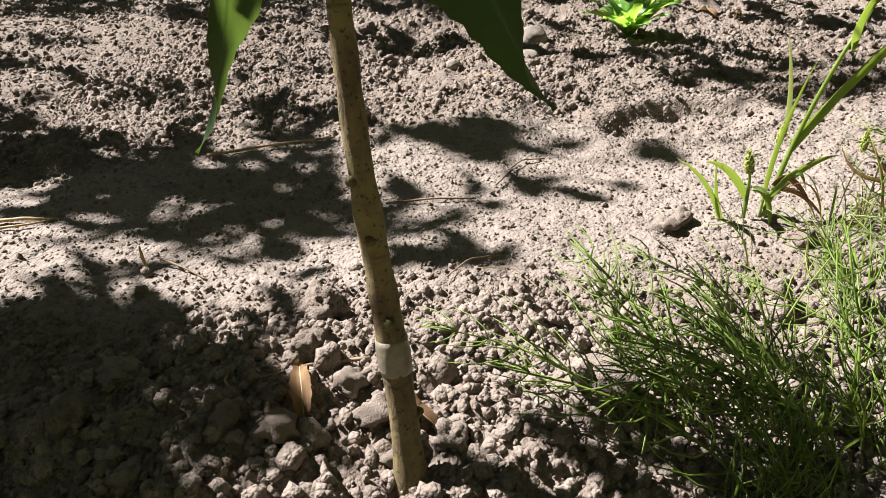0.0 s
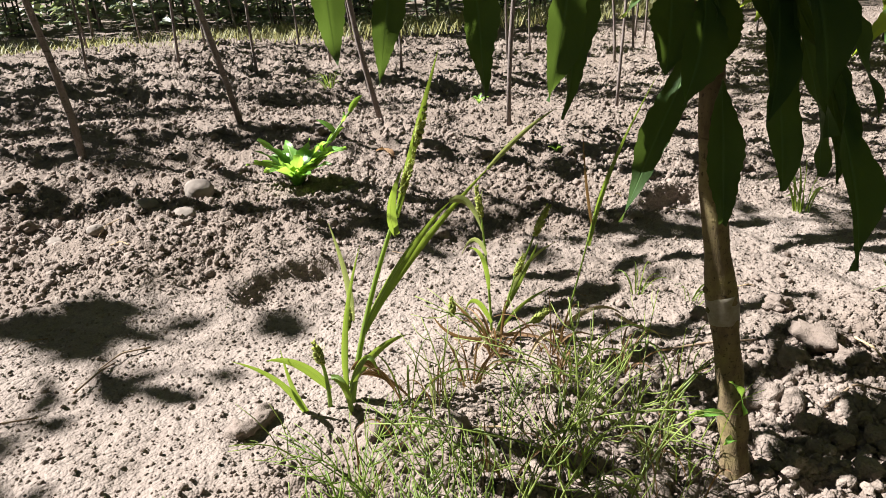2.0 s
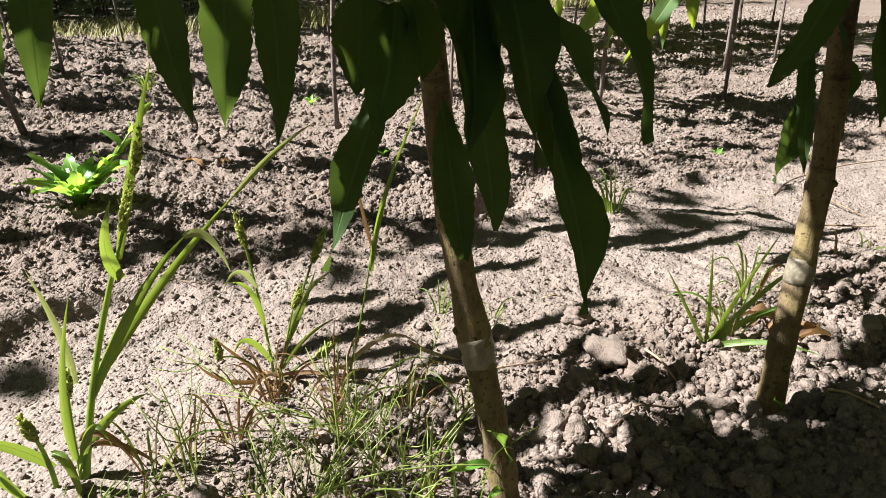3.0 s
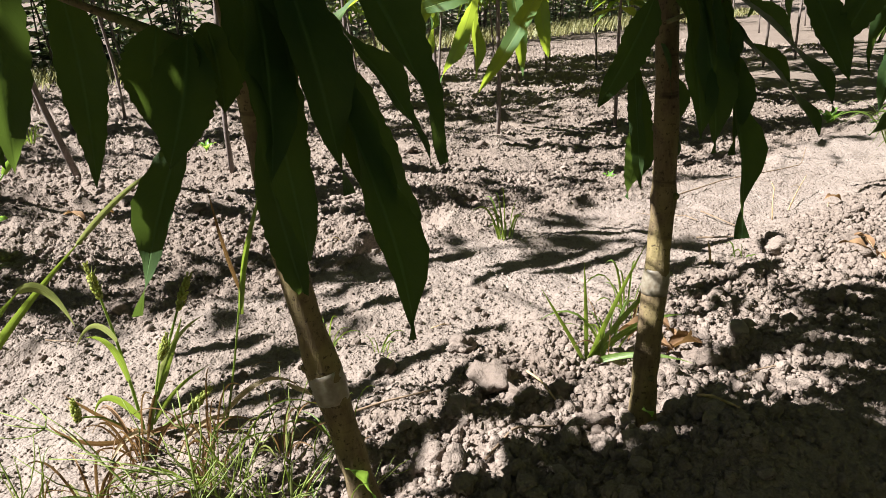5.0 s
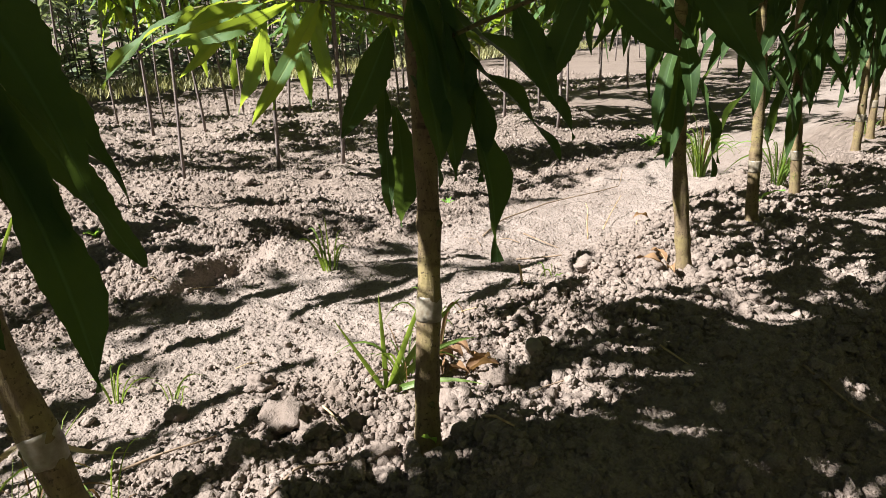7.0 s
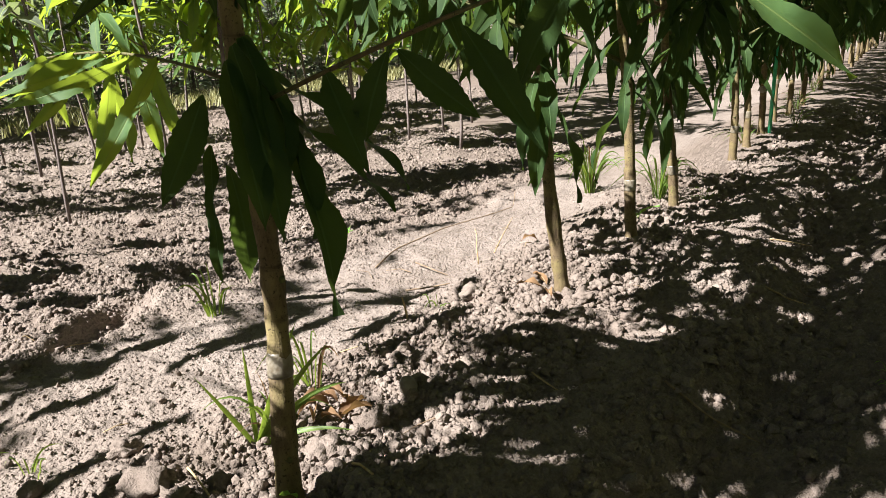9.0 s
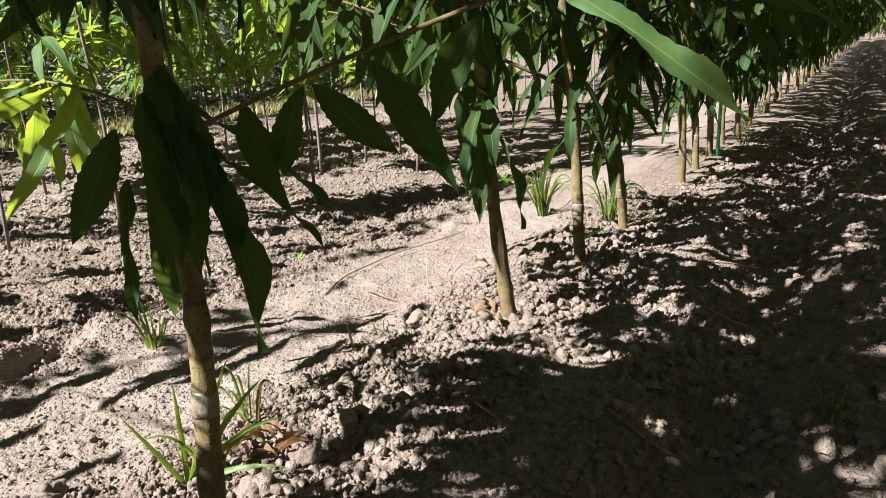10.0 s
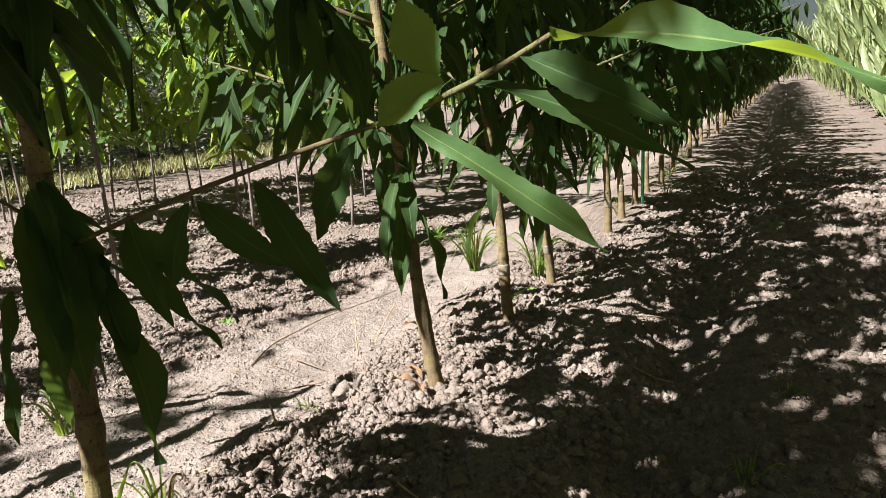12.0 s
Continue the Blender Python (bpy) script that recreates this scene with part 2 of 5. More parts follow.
def ground_shape(x, y):
    """Height of the ground's large forms: the planted ridge, the furrow beside the track, the field that falls away."""
    d = y - row_y(x)
    ridge = 0.028 - 0.017 * np.clip(x, -0.3, 2.2)
    crust = 0.022 - 0.035 * np.clip(x, -0.3, 1.8)
    field = 0.045 - 0.065 * np.clip(x, 0.2, 1.8)
    z = ridge + (crust - ridge) * ease(d, 0.08, 0.28) + (field - crust) * ease(d, 0.35, 0.75)
    z = z - ridge * ease(-d, 0.16, 0.30) - 0.050 * np.exp(-((d + 0.32) / 0.085) ** 2)
    z = z + 0.022 * bell(x, y, 0.02, 0.35, 0.26, 0.10) + 0.024 * bell(x, y, 0.90, 0.29, 0.09, 0.06)
    z = z - 0.018 * bell(x, y, 0.25, 0.82, 0.35, 0.13)
    z = z + 0.024 * bell(x, y, 0.40, 1.16, 0.18, 0.12) + 0.020 * bell(x, y, 1.5, 0.98, 0.3, 0.1)
    rough = ease(d, 0.42, 0.70) * np.exp(-np.maximum(np.hypot(x - 0.9, y - 1.2) - 3.0, 0) / 1.5)
    z = z + rough * (0.030 * fbm(x, y, 2.2, 3, 5) + 0.030 * fbm(x, y, 7, 2, 51) + 0.014 * np.cos((y - 0.07 * x - 1.62) * 6.283 / 1.02))
    z = z + footprint(x, y, 1.03, 1.02, 0.5, 0.12, 0.055, 0.026) + footprint(x, y, 1.26, 1.16, 0.3, 0.12, 0.06, 0.02)
    z = z + footprint(x, y, 0.36, 0.88, 0.2, 0.10, 0.05, 0.018) + footprint(x, y, 1.95, 0.92, 0.4, 0.13, 0.05, 0.008)
    z = z + footprint(x, y, 2.3, 1.3, 0.6, 0.14, 0.06, 0.02) + footprint(x, y, 0.15, 1.42, 0.1, 0.15, 0.06, 0.010)
    return z


def crumbly(x, y):
    """How loose the soil is: 0 on the rain-washed crust, 1 on ridge and dug field."""
    x, y = np.asarray(x, float), np.asarray(y, float)
    d = y - row_y(x)
    ridge = np.exp(-((d - 0.02) / 0.17) ** 4)
    field = 1 / (1 + np.exp(-(d - 0.52 + 0.25 * fbm(x, y, 3, 2, 31)) / 0.03))
    track = 0.85 / (1 + np.exp((d + 0.16) / 0.03))
    track = track * (1 - 0.9 * bell(x, y, 1.02, 1.0, 0.09, 0.05))
    field = field * (1 - 0.95 * bell(x, y, 1.03, 1.02, 0.10, 0.055))
    return np.clip(np.maximum(np.maximum(ridge, 0.85 * field), track) + 0.4 * fbm(x, y, 5, 3, 8), 0.06 + 0.34 * ease(x, 0.38, 0.52) * ease(-x, -1.12, -0.90) * ease(-d, -0.60, -0.38), 1)


def ground_z(x, y):
    x, y = np.asarray(x, float), np.asarray(y, float)
    loose = crumbly(x, y)
    near = np.exp(-np.maximum(np.hypot(x - 0.9, y - 0.8) - 2.2, 0) / 1.0)
    z = ground_shape(x, y) + near * (0.010 * fbm(x, y, 9, 3, 21) + loose * 0.023 * fbm(x, y, 24, 2, 12))
    z = z + near * loose * (0.012 * (cells(x, y, 0.028, 2) - 0.5) * ease(fbm(x, y, 6, 2, 77), -0.12, 0.15) + 0.0075 * (cells(x, y, 0.0135, 31) - 0.5))
    return z + near * ((0.0022 + 0.0022 * loose) * cells(x, y, 0.0080, 3) + 0.009 * fbm(x, y, 26, 3, 44) + 0.0012 * fbm(x, y, 110, 1, 40))


def gz(x, y):
    return float(ground_z(np.array([x]), np.array([y]))[0])


def mesh_of(name, verts, faces, mat, smooth=True, blade=None):
    me = bpy.data.meshes.new(name)
    me.from_pydata(np.asarray(verts, float).tolist() if not isinstance(verts, np.ndarray) else verts, [], faces)
    if smooth:
        me.polygons.foreach_set("use_smooth", np.ones(len(me.polygons), bool))
    if blade is not None:
        at = me.attributes.new("blade", "FLOAT_VECTOR", "POINT")
        at.data.foreach_set("vector", np.asarray(blade, np.float32).ravel())
    me.materials.append(mat)
    me.update()
    return me


def part(name, me, parent, label="", m=None):
    ob = new(name, me)
    ob.parent = parent
    if m is not None:
        ob.matrix_basis = m
    return tagged(ob, label)


def thing(name, label, category, group="", at=(0, 0, 0), kind=""):
    root = new(name)
    root.empty_display_size = 0.02
    root.location = at
    return tagged(root, label, category, group, kind)


class Soup:
    """Collects pieces of geometry for one mesh."""

    def __init__(self):
        self.v, self.f, self.b, self.n = [], [], [], 0

    def add(self, v, f, b=None):
        v = np.asarray(v, float)
        self.v.append(v)
        self.f.extend([tuple(i + self.n for i in q) for q in f])
        self.b.append(np.zeros((len(v), 3)) if b is None else b)
        self.n += len(v)

    def mesh(self, name, mat, smooth=True):
        return mesh_of(name, np.concatenate(self.v), self.f, mat, smooth, np.concatenate(self.b))


def tube(points, radii, sides=8, uneven=0.0, seed=0):
    p = np.asarray(points, float)
    r = np.broadcast_to(np.asarray(radii, float), (len(p),))
    d = np.gradient(p, axis=0)
    d /= np.linalg.norm(d, axis=1)[:, None] + 1e-12
    ref = np.array([1.0, 0, 0]) if abs(d[0][0]) < 0.8 else np.array([0, 1.0, 0])
    rng = np.random.RandomState(seed)
    v, f = [], []
    for k in range(len(p)):
        a = ref - d[k] * ref.dot(d[k])
        a /= np.linalg.norm(a)
        ref = a
        b = np.cross(d[k], a)
        for j in range(sides):
            t = 2 * math.pi * j / sides
            v.append(p[k] + (a * math.cos(t) + b * math.sin(t)) * r[k] * (1 + uneven * rng.uniform(-1, 1)))
    for k in range(len(p) - 1):
        for j in range(sides):
            f.append((k * sides + j, k * sides + (j + 1) % sides, (k + 1) * sides + (j + 1) % sides, (k + 1) * sides + j))
    f.append(tuple(range(sides))[::-1])
    f.append(tuple((len(p) - 1) * sides + j for j in range(sides)))
    return v, f


def curve3(a, b, c, n=8):
    """Points on a quadratic curve through the control point b."""
    t = np.linspace(0, 1, n)[:, None]
    a, b, c = (np.asarray(q, float) for q in (a, b, c))
    return (1 - t) ** 2 * a + 2 * t * (1 - t) * b + t * t * c


def blade(length, width, arch, fold, wave, seed, along=12, across=5, slim=0.55, teeth=0.05):
    """A leaf along +y from the origin, its upper side +z: v, f and blade coordinates."""
    rng = np.random.RandomState(seed)
    s = np.linspace(0, 1, along)
    prof = (s + 0.02) ** slim * (1.001 - s) ** (1.12 if slim > 0.7 else 0.85)
    prof = prof / prof.max() * width / 2
    prof[0] = width * 0.035
    phase, side = rng.uniform(0, 6.28), rng.uniform(-0.03, 0.03) * length
    u = np.linspace(-1, 1, across)
    v, bl = [], []
    for k in range(along):
        w = prof[k] * (1 + teeth * (1 if k % 2 else -1))
        for q in u:
            v.append((q * w + side * math.sin(3.14 * s[k]), length * s[k],
                      arch * length * 4 * s[k] * (1 - s[k]) + fold * abs(q) * w + wave * length * 0.02 * q * math.sin(phase + 9 * s[k]) + wave * length * 0.012 * abs(q) * math.sin(2.1 * phase + 15 * s[k])))
            bl.append((q, s[k], 0))
    f = []
    for k in range(along - 1):
        for j in range(across - 1):
            i = k * across + j
            f.append((i, i + 1, i + across + 1, i + across))
    return np.array(v), f, np.array(bl, float)


def aim(base, way, face):
    """A matrix that lays +y along way at base, with +z towards face."""
    y = Vector(way).normalized()
    x = y.cross(Vector(face))
    if x.length < 1e-4:
        x = y.cross(Vector((0.3, 0.9, 0.2)))
    x.normalize()
    z = x.cross(y)
    return Matrix.Translation(base) @ Matrix((x, y, z)).transposed().to_4x4()


def moved(v, m):
    a = np.array(m)
    return v @ a[:3, :3].T + a[:3, 3]


# ---- ground ----
def spaced(lo, hi, step, reach_lo, reach_hi, grow=1.13):
    mid = list(np.arange(lo, hi + 1e-9, step))
    up, s = [mid[-1]], step
    while up[-1] < reach_hi:
        s *= grow
        up.append(up[-1] + s)
    down, s = [mid[0]], step
    while down[-1] > reach_lo:
        s *= grow
        down.append(down[-1] - s)
    return np.array(down[:0:-1] + mid + up[1:])


def build_ground():
    xs, ys = spaced(-0.45, 2.1, 0.0045, -300, 600, 1.06), spaced(0.08, 1.2, 0.0045, -300, 600, 1.06)
    gx, gy = np.meshgrid(xs, ys)
    z = ground_z(gx, gy)
    v = np.stack([gx, gy, z], -1).reshape(-1, 3)
    nx, ny = len(xs), len(ys)
    i = (np.arange(ny - 1)[:, None] * nx + np.arange(nx - 1)).ravel()
    f = np.stack([i, i + 1, i + nx + 1, i + nx], -1)
    me = mesh_of("ground", v, f, SOIL)
    at = me.attributes.new("loose", "FLOAT", "POINT")
    at.data.foreach_set("value", crumbly(gx, gy).astype(np.float32).ravel())
    tagged(new("ground", me), "dry pinkish-brown tilled soil with ridge, furrow and footprints", "ground", kind="structure")


build_ground()

ICO_T = (1 + 5 ** 0.5) / 2
ICO_V = np.array([(-1, ICO_T, 0), (1, ICO_T, 0), (-1, -ICO_T, 0), (1, -ICO_T, 0), (0, -1, ICO_T), (0, 1, ICO_T), (0, -1, -ICO_T), (0, 1, -ICO_T),
                  (ICO_T, 0, -1), (ICO_T, 0, 1), (-ICO_T, 0, -1), (-ICO_T, 0, 1)]) / math.hypot(1, ICO_T)
ICO_F = np.array([(0, 11, 5), (0, 5, 1), (0, 1, 7), (0, 7, 10), (0, 10, 11), (1, 5, 9), (5, 11, 4), (11, 10, 2), (10, 7, 6), (7, 1, 8),
                  (3, 9, 4), (3, 4, 2), (3, 2, 6), (3, 6, 8), (3, 8, 9), (4, 9, 5), (2, 4, 11), (6, 2, 10), (8, 6, 7), (9, 8, 1)])


def finer(v, f):
    """Splits each triangle of a ball into four."""
    v, out, mids = [tuple(p) for p in v], [], {}

    def mid(i, j):
        key = (min(i, j), max(i, j))
        if key not in mids:
            p = np.array(v[i]) + np.array(v[j])
            v.append(tuple(p / np.linalg.norm(p)))
            mids[key] = len(v) - 1
        return mids[key]
    for a, b, c in f:
        ab, bc, ca = mid(a, b), mid(b, c), mid(c, a)
        out += [(a, ab, ca), (b, bc, ab), (c, ca, bc), (ab, bc, ca)]
    return np.array(v), np.array(out)


BALL_V, BALL_F = finer(ICO_V, ICO_F)
FINE_BALL = finer(*finer(BALL_V, BALL_F))
CAP_V = np.array([(1, 0, -0.3), (-1, 0, -0.3), (0, 1, -0.3), (0, -1, -0.3), (0, 0, 1)], float)
CAP_F = np.array([(0, 2, 4), (2, 1, 4), (1, 3, 4), (3, 0, 4)])      # a grain sits in the soil: only its upper half is built


DOME_V = np.array([(math.cos(1.2566 * k), math.sin(1.2566 * k), -0.45) for k in range(5)] + [(0.82 * math.cos(1.2566 * k + 0.6), 0.82 * math.sin(1.2566 * k + 0.6), 0.45) for k in range(5)] + [(0, 0, 0.95)])
DOME_F = np.array([(k, (k + 1) % 5, 5 + k) for k in range(5)] + [((k + 1) % 5, 5 + (k + 1) % 5, 5 + k) for k in range(5)] + [(5 + k, 5 + (k + 1) % 5, 10) for k in range(5)])


def build_crumbs(name, label, count, x0, x1, y0, y1, small, large, seed, power=2.6, fine="", least=0.0):
    """Loose crumbs of soil, strewn where the ground is loose, most of them small."""
    rng = np.random.RandomState(seed)
    x, y = rng.uniform(x0, x1, count * 4), rng.uniform(y0, y1, count * 4)
    keep = rng.uniform(0, 1, count * 4) < np.maximum(least, crumbly(x, y) ** 1.3 * np.clip(0.55 + 1.6 * fbm(x, y, 9, 3, seed), 0.05, 1))
    x, y = x[keep][:count], y[keep][:count]
    n = len(x)
    body, faces = {"fine": (CAP_V, CAP_F), "lump": (BALL_V, BALL_F), "dome": (DOME_V, DOME_F)}.get(fine, (ICO_V, ICO_F))
    k = len(body)
    r = small + (large - small) * rng.uniform(0, 1, n) ** power * np.clip(crumbly(x, y), 0.45, 1)
    z = ground_z(x, y) + r * rng.uniform(0.0, 0.7, n)
    q = body[None] * (1 + (0.30 if fine == "lump" else 0.44) * rng.uniform(-1, 1, (n, k, 1))) * rng.uniform(0.6, 1.35, (n, 1, 3)) * np.array([1, 1, 0.85])
    for i, j in ((0, 2), (0, 1)):
        turn = rng.uniform(-0.4, 0.4, n) if fine in ("fine", "dome") and j == 2 else rng.uniform(0, 6.28, n)
        c, s = np.cos(turn)[:, None], np.sin(turn)[:, None]
        a, b = q[..., i] * c - q[..., j] * s, q[..., i] * s + q[..., j] * c
        q[..., i], q[..., j] = a, b
    v = (q * r[:, None, None] + np.stack([x, y, z], -1)[:, None]).reshape(-1, 3)
    f = (faces[None] + k * np.arange(n)[:, None, None]).reshape(-1, 3)
    tagged(new(name, mesh_of(name, v, f, CRUMB)), label, "soil crumbs", kind="stuff")


build_crumbs("soil_lumps", "rounded lumps of dry soil along the planted ridge", 700, -0.5, 2.4, 0.15, 0.75, 0.0040, 0.0110, 4, 2.6, "lump")
build_crumbs("soil_crumbs", "loose crumbs of dry soil strewn over the planted ridge", 26000, -0.6, 2.2, 0.12, 1.3, 0.0013, 0.0060, 1, 2.4, "dome", 0.06)
build_crumbs("ridge_crumbs", "close-packed crumbs of dry soil along the planted ridge", 20000, -0.5, 1.7, 0.18, 0.60, 0.0014, 0.0056, 14, 2.4, "dome", 0.0)
build_crumbs("soil_grains", "fine loose grains of dry soil on crust and ridge", 24000, -0.50, 1.6, 0.35, 1.0, 0.0010, 0.0034, 5, 2.2, "dome", 0.35)
build_crumbs("outer_grains", "fine loose grains of dry soil beyond the near bed", 26000, 1.4, 2.6, 0.15, 1.35, 0.0013, 0.0036, 7, 1.5, "fine", 0.25)
build_crumbs("rear_grains", "fine loose grains of dry soil where the dug field begins", 16000, -0.6, 1.5, 0.95, 1.4, 0.0013, 0.0036, 8, 1.5, "fine", 0.25)
build_crumbs("field_crumbs", "loose crumbs of dry soil on the dug field", 24000, -1.2, 3.2, 0.85, 2.3, 0.0022, 0.0090, 2, 2.2, "dome")
build_crumbs("field_grains", "fine loose grains of soil on the dug field", 50000, -1.2, 3.2, 0.95, 2.3, 0.0018, 0.0055, 6, 1.4, "fine", 0.35)
build_crumbs("rear_field_crumbs", "loose crumbs of dry soil at the far side of the field", 24000, -1.6, 5.0, 2.1, 3.8, 0.005, 0.016, 10, 1.7, "fine")
build_crumbs("track_crumbs", "crumbs and small clods of soil on the shaded track", 15000, 0.5, 4.0, -0.6, 0.42, 0.0022, 0.0115, 3, 2.0, "dome", 0.3)
build_crumbs("track_grains", "fine grains of soil on the shaded track", 40000, 0.6, 3.2, -0.5, 0.35, 0.0013, 0.0034, 9, 1.3, "fine", 0.5)


# ---- peach trees of the row ----
LEAF_MESHES = [mesh_of("leaf", *blade(0.13, 0.021 + 0.002 * (k % 4), 0.05 + 0.03 * (k % 3), 0.25 + 0.06 * k, 0.7 + 0.15 * k, 60 + k, 12, 5, 1.0)[:2], LEAF, True,
                       blade(0.13, 0.021 + 0.002 * (k % 4), 0.05 + 0.03 * (k % 3), 0.25 + 0.06 * k, 0.7 + 0.15 * k, 60 + k, 12, 5, 1.0)[2]) for k in range(8)]
SMALL_BLADES = [blade(0.13, 0.026, 0.07 + 0.03 * k, 0.35, 1.2, 80 + k, 4, 3, 1.0) for k in range(5)]


def hanging(rng, droop):
    """A direction for a leaf: outwards and down."""
    a = rng.uniform(0, 6.283)
    return Vector((math.cos(a), math.sin(a), -droop * rng.uniform(0.5, 1.9))).normalized()


def set_leaf(tree, base, tip, width, face=(0, -1, 0.25), arch=0.06, mat=None, seed=0):
    """One leaf of a tree from its foot to its tip, in world places."""
    base, tip = Vector(base) - tree.location, Vector(tip) - tree.location
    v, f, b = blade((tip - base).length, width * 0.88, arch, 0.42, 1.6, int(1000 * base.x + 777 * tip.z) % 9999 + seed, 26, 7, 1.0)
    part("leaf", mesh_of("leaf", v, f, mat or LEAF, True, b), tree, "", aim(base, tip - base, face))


def free_lane(p):
    """The lane beside the row along which nothing hangs low."""
    return p[1] < float(row_y(p[0])) - 0.13 and p[0] < 1.25 and p[2] < 0.62


SUNLIT = [Vector((0.868, 0.040, 0.402)), Vector((0.880, 0.010, 0.380)), Vector((0.93, 0.50, 0.06)), Vector((0.98, 0.45, 0.03))]


def in_sun_gap(p):
    """The gaps in the foliage through which the sun reaches a few low leaves and weeds."""
    return any((w := Vector(p) - q).dot(SUN_TO) < -0.06 and (w - SUN_TO * w.dot(SUN_TO)).length < 0.032 for q in SUNLIT)


def trunk_line(lean_x, lean_y, height, seed):
    rng = np.random.RandomState(seed)
    z = np.concatenate([np.linspace(-0.03, 0.30, 23), np.linspace(0.33, height, 12)])
    wob = 0.0028 * np.sin(z * 17 + rng.uniform(0, 6)), 0.0028 * np.sin(z * 14 + rng.uniform(0, 6))
    grow = np.maximum(z, 0)
    return np.stack([lean_x * grow + wob[0] - wob[0][1], lean_y * grow + wob[1] - wob[1][1], z], -1)


def peach_tree(at, seed, height=1.35, radius=0.0090, lean=(0.0, 0.0), union=0.15, single=60, rest=170, low=0.36, label="", tape=True, taper=0.62, reach=1.0, hood=4, skirt=0, back=0.75, hood_long=0.30):
    """A grafted young tree: trunk with swollen union, tape, branches, leaves one by one and the joined upper foliage."""
    rng = np.random.RandomState(seed)
    z0 = gz(*at)
    tree = thing("peach_tree", label or "young grafted peach tree with yellow-brown bark and long drooping leaves", "tree", "trees of the nursery row", (*at, z0))
    line = trunk_line(*lean, height, seed)
    z = line[:, 2]
    r = radius * (1.12 - taper * np.clip(z / height, 0, 1.35 / 3 / height if taper > 1 else 1)) * (1 + 0.16 * np.exp(-((z - union) / 0.012) ** 2) + 0.35 * np.exp(-((z + 0.01) / 0.02) ** 2))
    r = r * (1 + 0.04 * rng.uniform(-1, 1, len(r)))
    r[z < union] *= 1.05
    for k in rng.choice(np.arange(4, 22), 4, False):
        r[k] *= 1.11
    part("trunk", mesh_of("trunk", *tube(line, r, 14, 0.035, seed), BARK), tree)
    for k in range(6):
        zz = rng.uniform(0.03, 0.30)
        i = int(np.argmin(abs(z - zz)))
        a = rng.uniform(0, 6.28)
        out = np.array([math.cos(a), math.sin(a), 0.35])
        c = line[i] + out * r[i] * 0.8
        if single:
            part("bud_scar", mesh_of("bud_scar", *tube([c, c + out * 0.003, c + out * 0.0045], [0.0035, 0.0028, 0.0012], 6, 0.1, k), TWIG), tree)
    
    if tape:
        i = int(np.argmin(abs(z - union)))
        pts, rad = [], []
        for k in range(8):
            zz = union - 0.011 + 0.003 * k
            pts.append([np.interp(zz, z, line[:, 0]), np.interp(zz, z, line[:, 1]), zz])
            rad.append((np.interp(zz, z, r) + (0.0001 if k in (0, 7) else 0.0005)) * (1 + 0.025 * rng.uniform(-1, 1)))
        part("graft_tape", mesh_of("graft_tape", *tube(pts, rad, 14, 0.02, seed + 5), TAPE), tree, "whitish weathered grafting tape")
    bulk, singles = Soup(), 0
    zb, k = low + 0.03, 0
    per_branch = []
    while zb < height - 0.05:
        az = 2.4 * k + rng.uniform(-0.5, 0.5) + seed
        length = (0.44 - 0.20 * (zb - low) / (height - low)) * rng.uniform(0.75, 1.1) * reach
        # hood: branches added above the view, towards the sun, to shade what hangs below
        if k < hood:
            az, length = 2.55 + rng.uniform(-0.5, 0.5), rng.uniform(0.12, hood_long)
        elif zb > 0.55 and math.sin(az) > 0:
            length *= back
        elif zb > 0.55:
            length *= 1.3
        foot = np.array([np.interp(zb, z, line[:, 0]), np.interp(zb, z, line[:, 1]), zb])
        out = np.array([math.cos(az), math.sin(az), 0])
        pts = curve3(foot, foot + out * length * 0.5 + np.array([0, 0, 0.26 * length]), foot + out * length + np.array([0, 0, 0.36 * length]), 8)
        if not any(free_lane(p + np.array([*at, z0])) for p in pts[3:]):
            limb = part("branch", mesh_of("branch", *tube(pts, np.linspace(0.0042, 0.0014, 8), 6, 0.05, k), TWIG), tree)
            per_branch.append((pts, limb, 40 if k < hood else 24 if zb > 0.55 and math.sin(az) > 0 else 46))
        zb += rng.uniform(0.012, 0.028) if k < hood else rng.uniform(0.04, 0.065)
        k += 1
    spots = []
    for pts, limb, many in per_branch:
        for s in np.linspace(0.08, 1.0, many):
            i = min(int(s * 7), 6)
            spots.append((pts[i] + (pts[i + 1] - pts[i]) * (s * 7 - i), limb))
    for zz in np.linspace(low, height, 50):
        spots.append((np.array([np.interp(zz, z, line[:, 0]), np.interp(zz, z, line[:, 1]), zz]), tree))
    for i in range(skirt):
        zz = rng.uniform(low - 0.06, low + 0.12)
        base = np.array([np.interp(zz, z, line[:, 0]), np.interp(zz, z, line[:, 1]), zz])
        way = hanging(rng, 2.2)
        out = Vector((way.x, way.y, 0.35))
        part("leaf", LEAF_MESHES[rng.randint(8)], tree, "", aim(base + np.array((way.x, way.y, 0)) * 0.03, way, out) @ Matrix.Scale(rng.uniform(0.85, 1.25), 4))
    order = rng.permutation(len(spots))
    for i in order:
        base, holder = spots[i]
        way = hanging(rng, 1.5)
        size = rng.uniform(0.7, 1.2)
        tip = base + np.array(way) * 0.13 * size
        if free_lane(tip + np.array([*at, z0])) or tip[2] < low - 0.07 or any(in_sun_gap(base + (tip - base) * q + np.array([*at, z0])) for q in (0.1, 0.5, 0.9)):
            continue
        face = Vector((rng.uniform(-0.5, 0.5), rng.uniform(-0.5, 0.5), 1.0)) - way * 0.2
        m = aim(base, way, face) @ Matrix.Rotation(rng.uniform(-0.7, 0.7), 4, "Y")
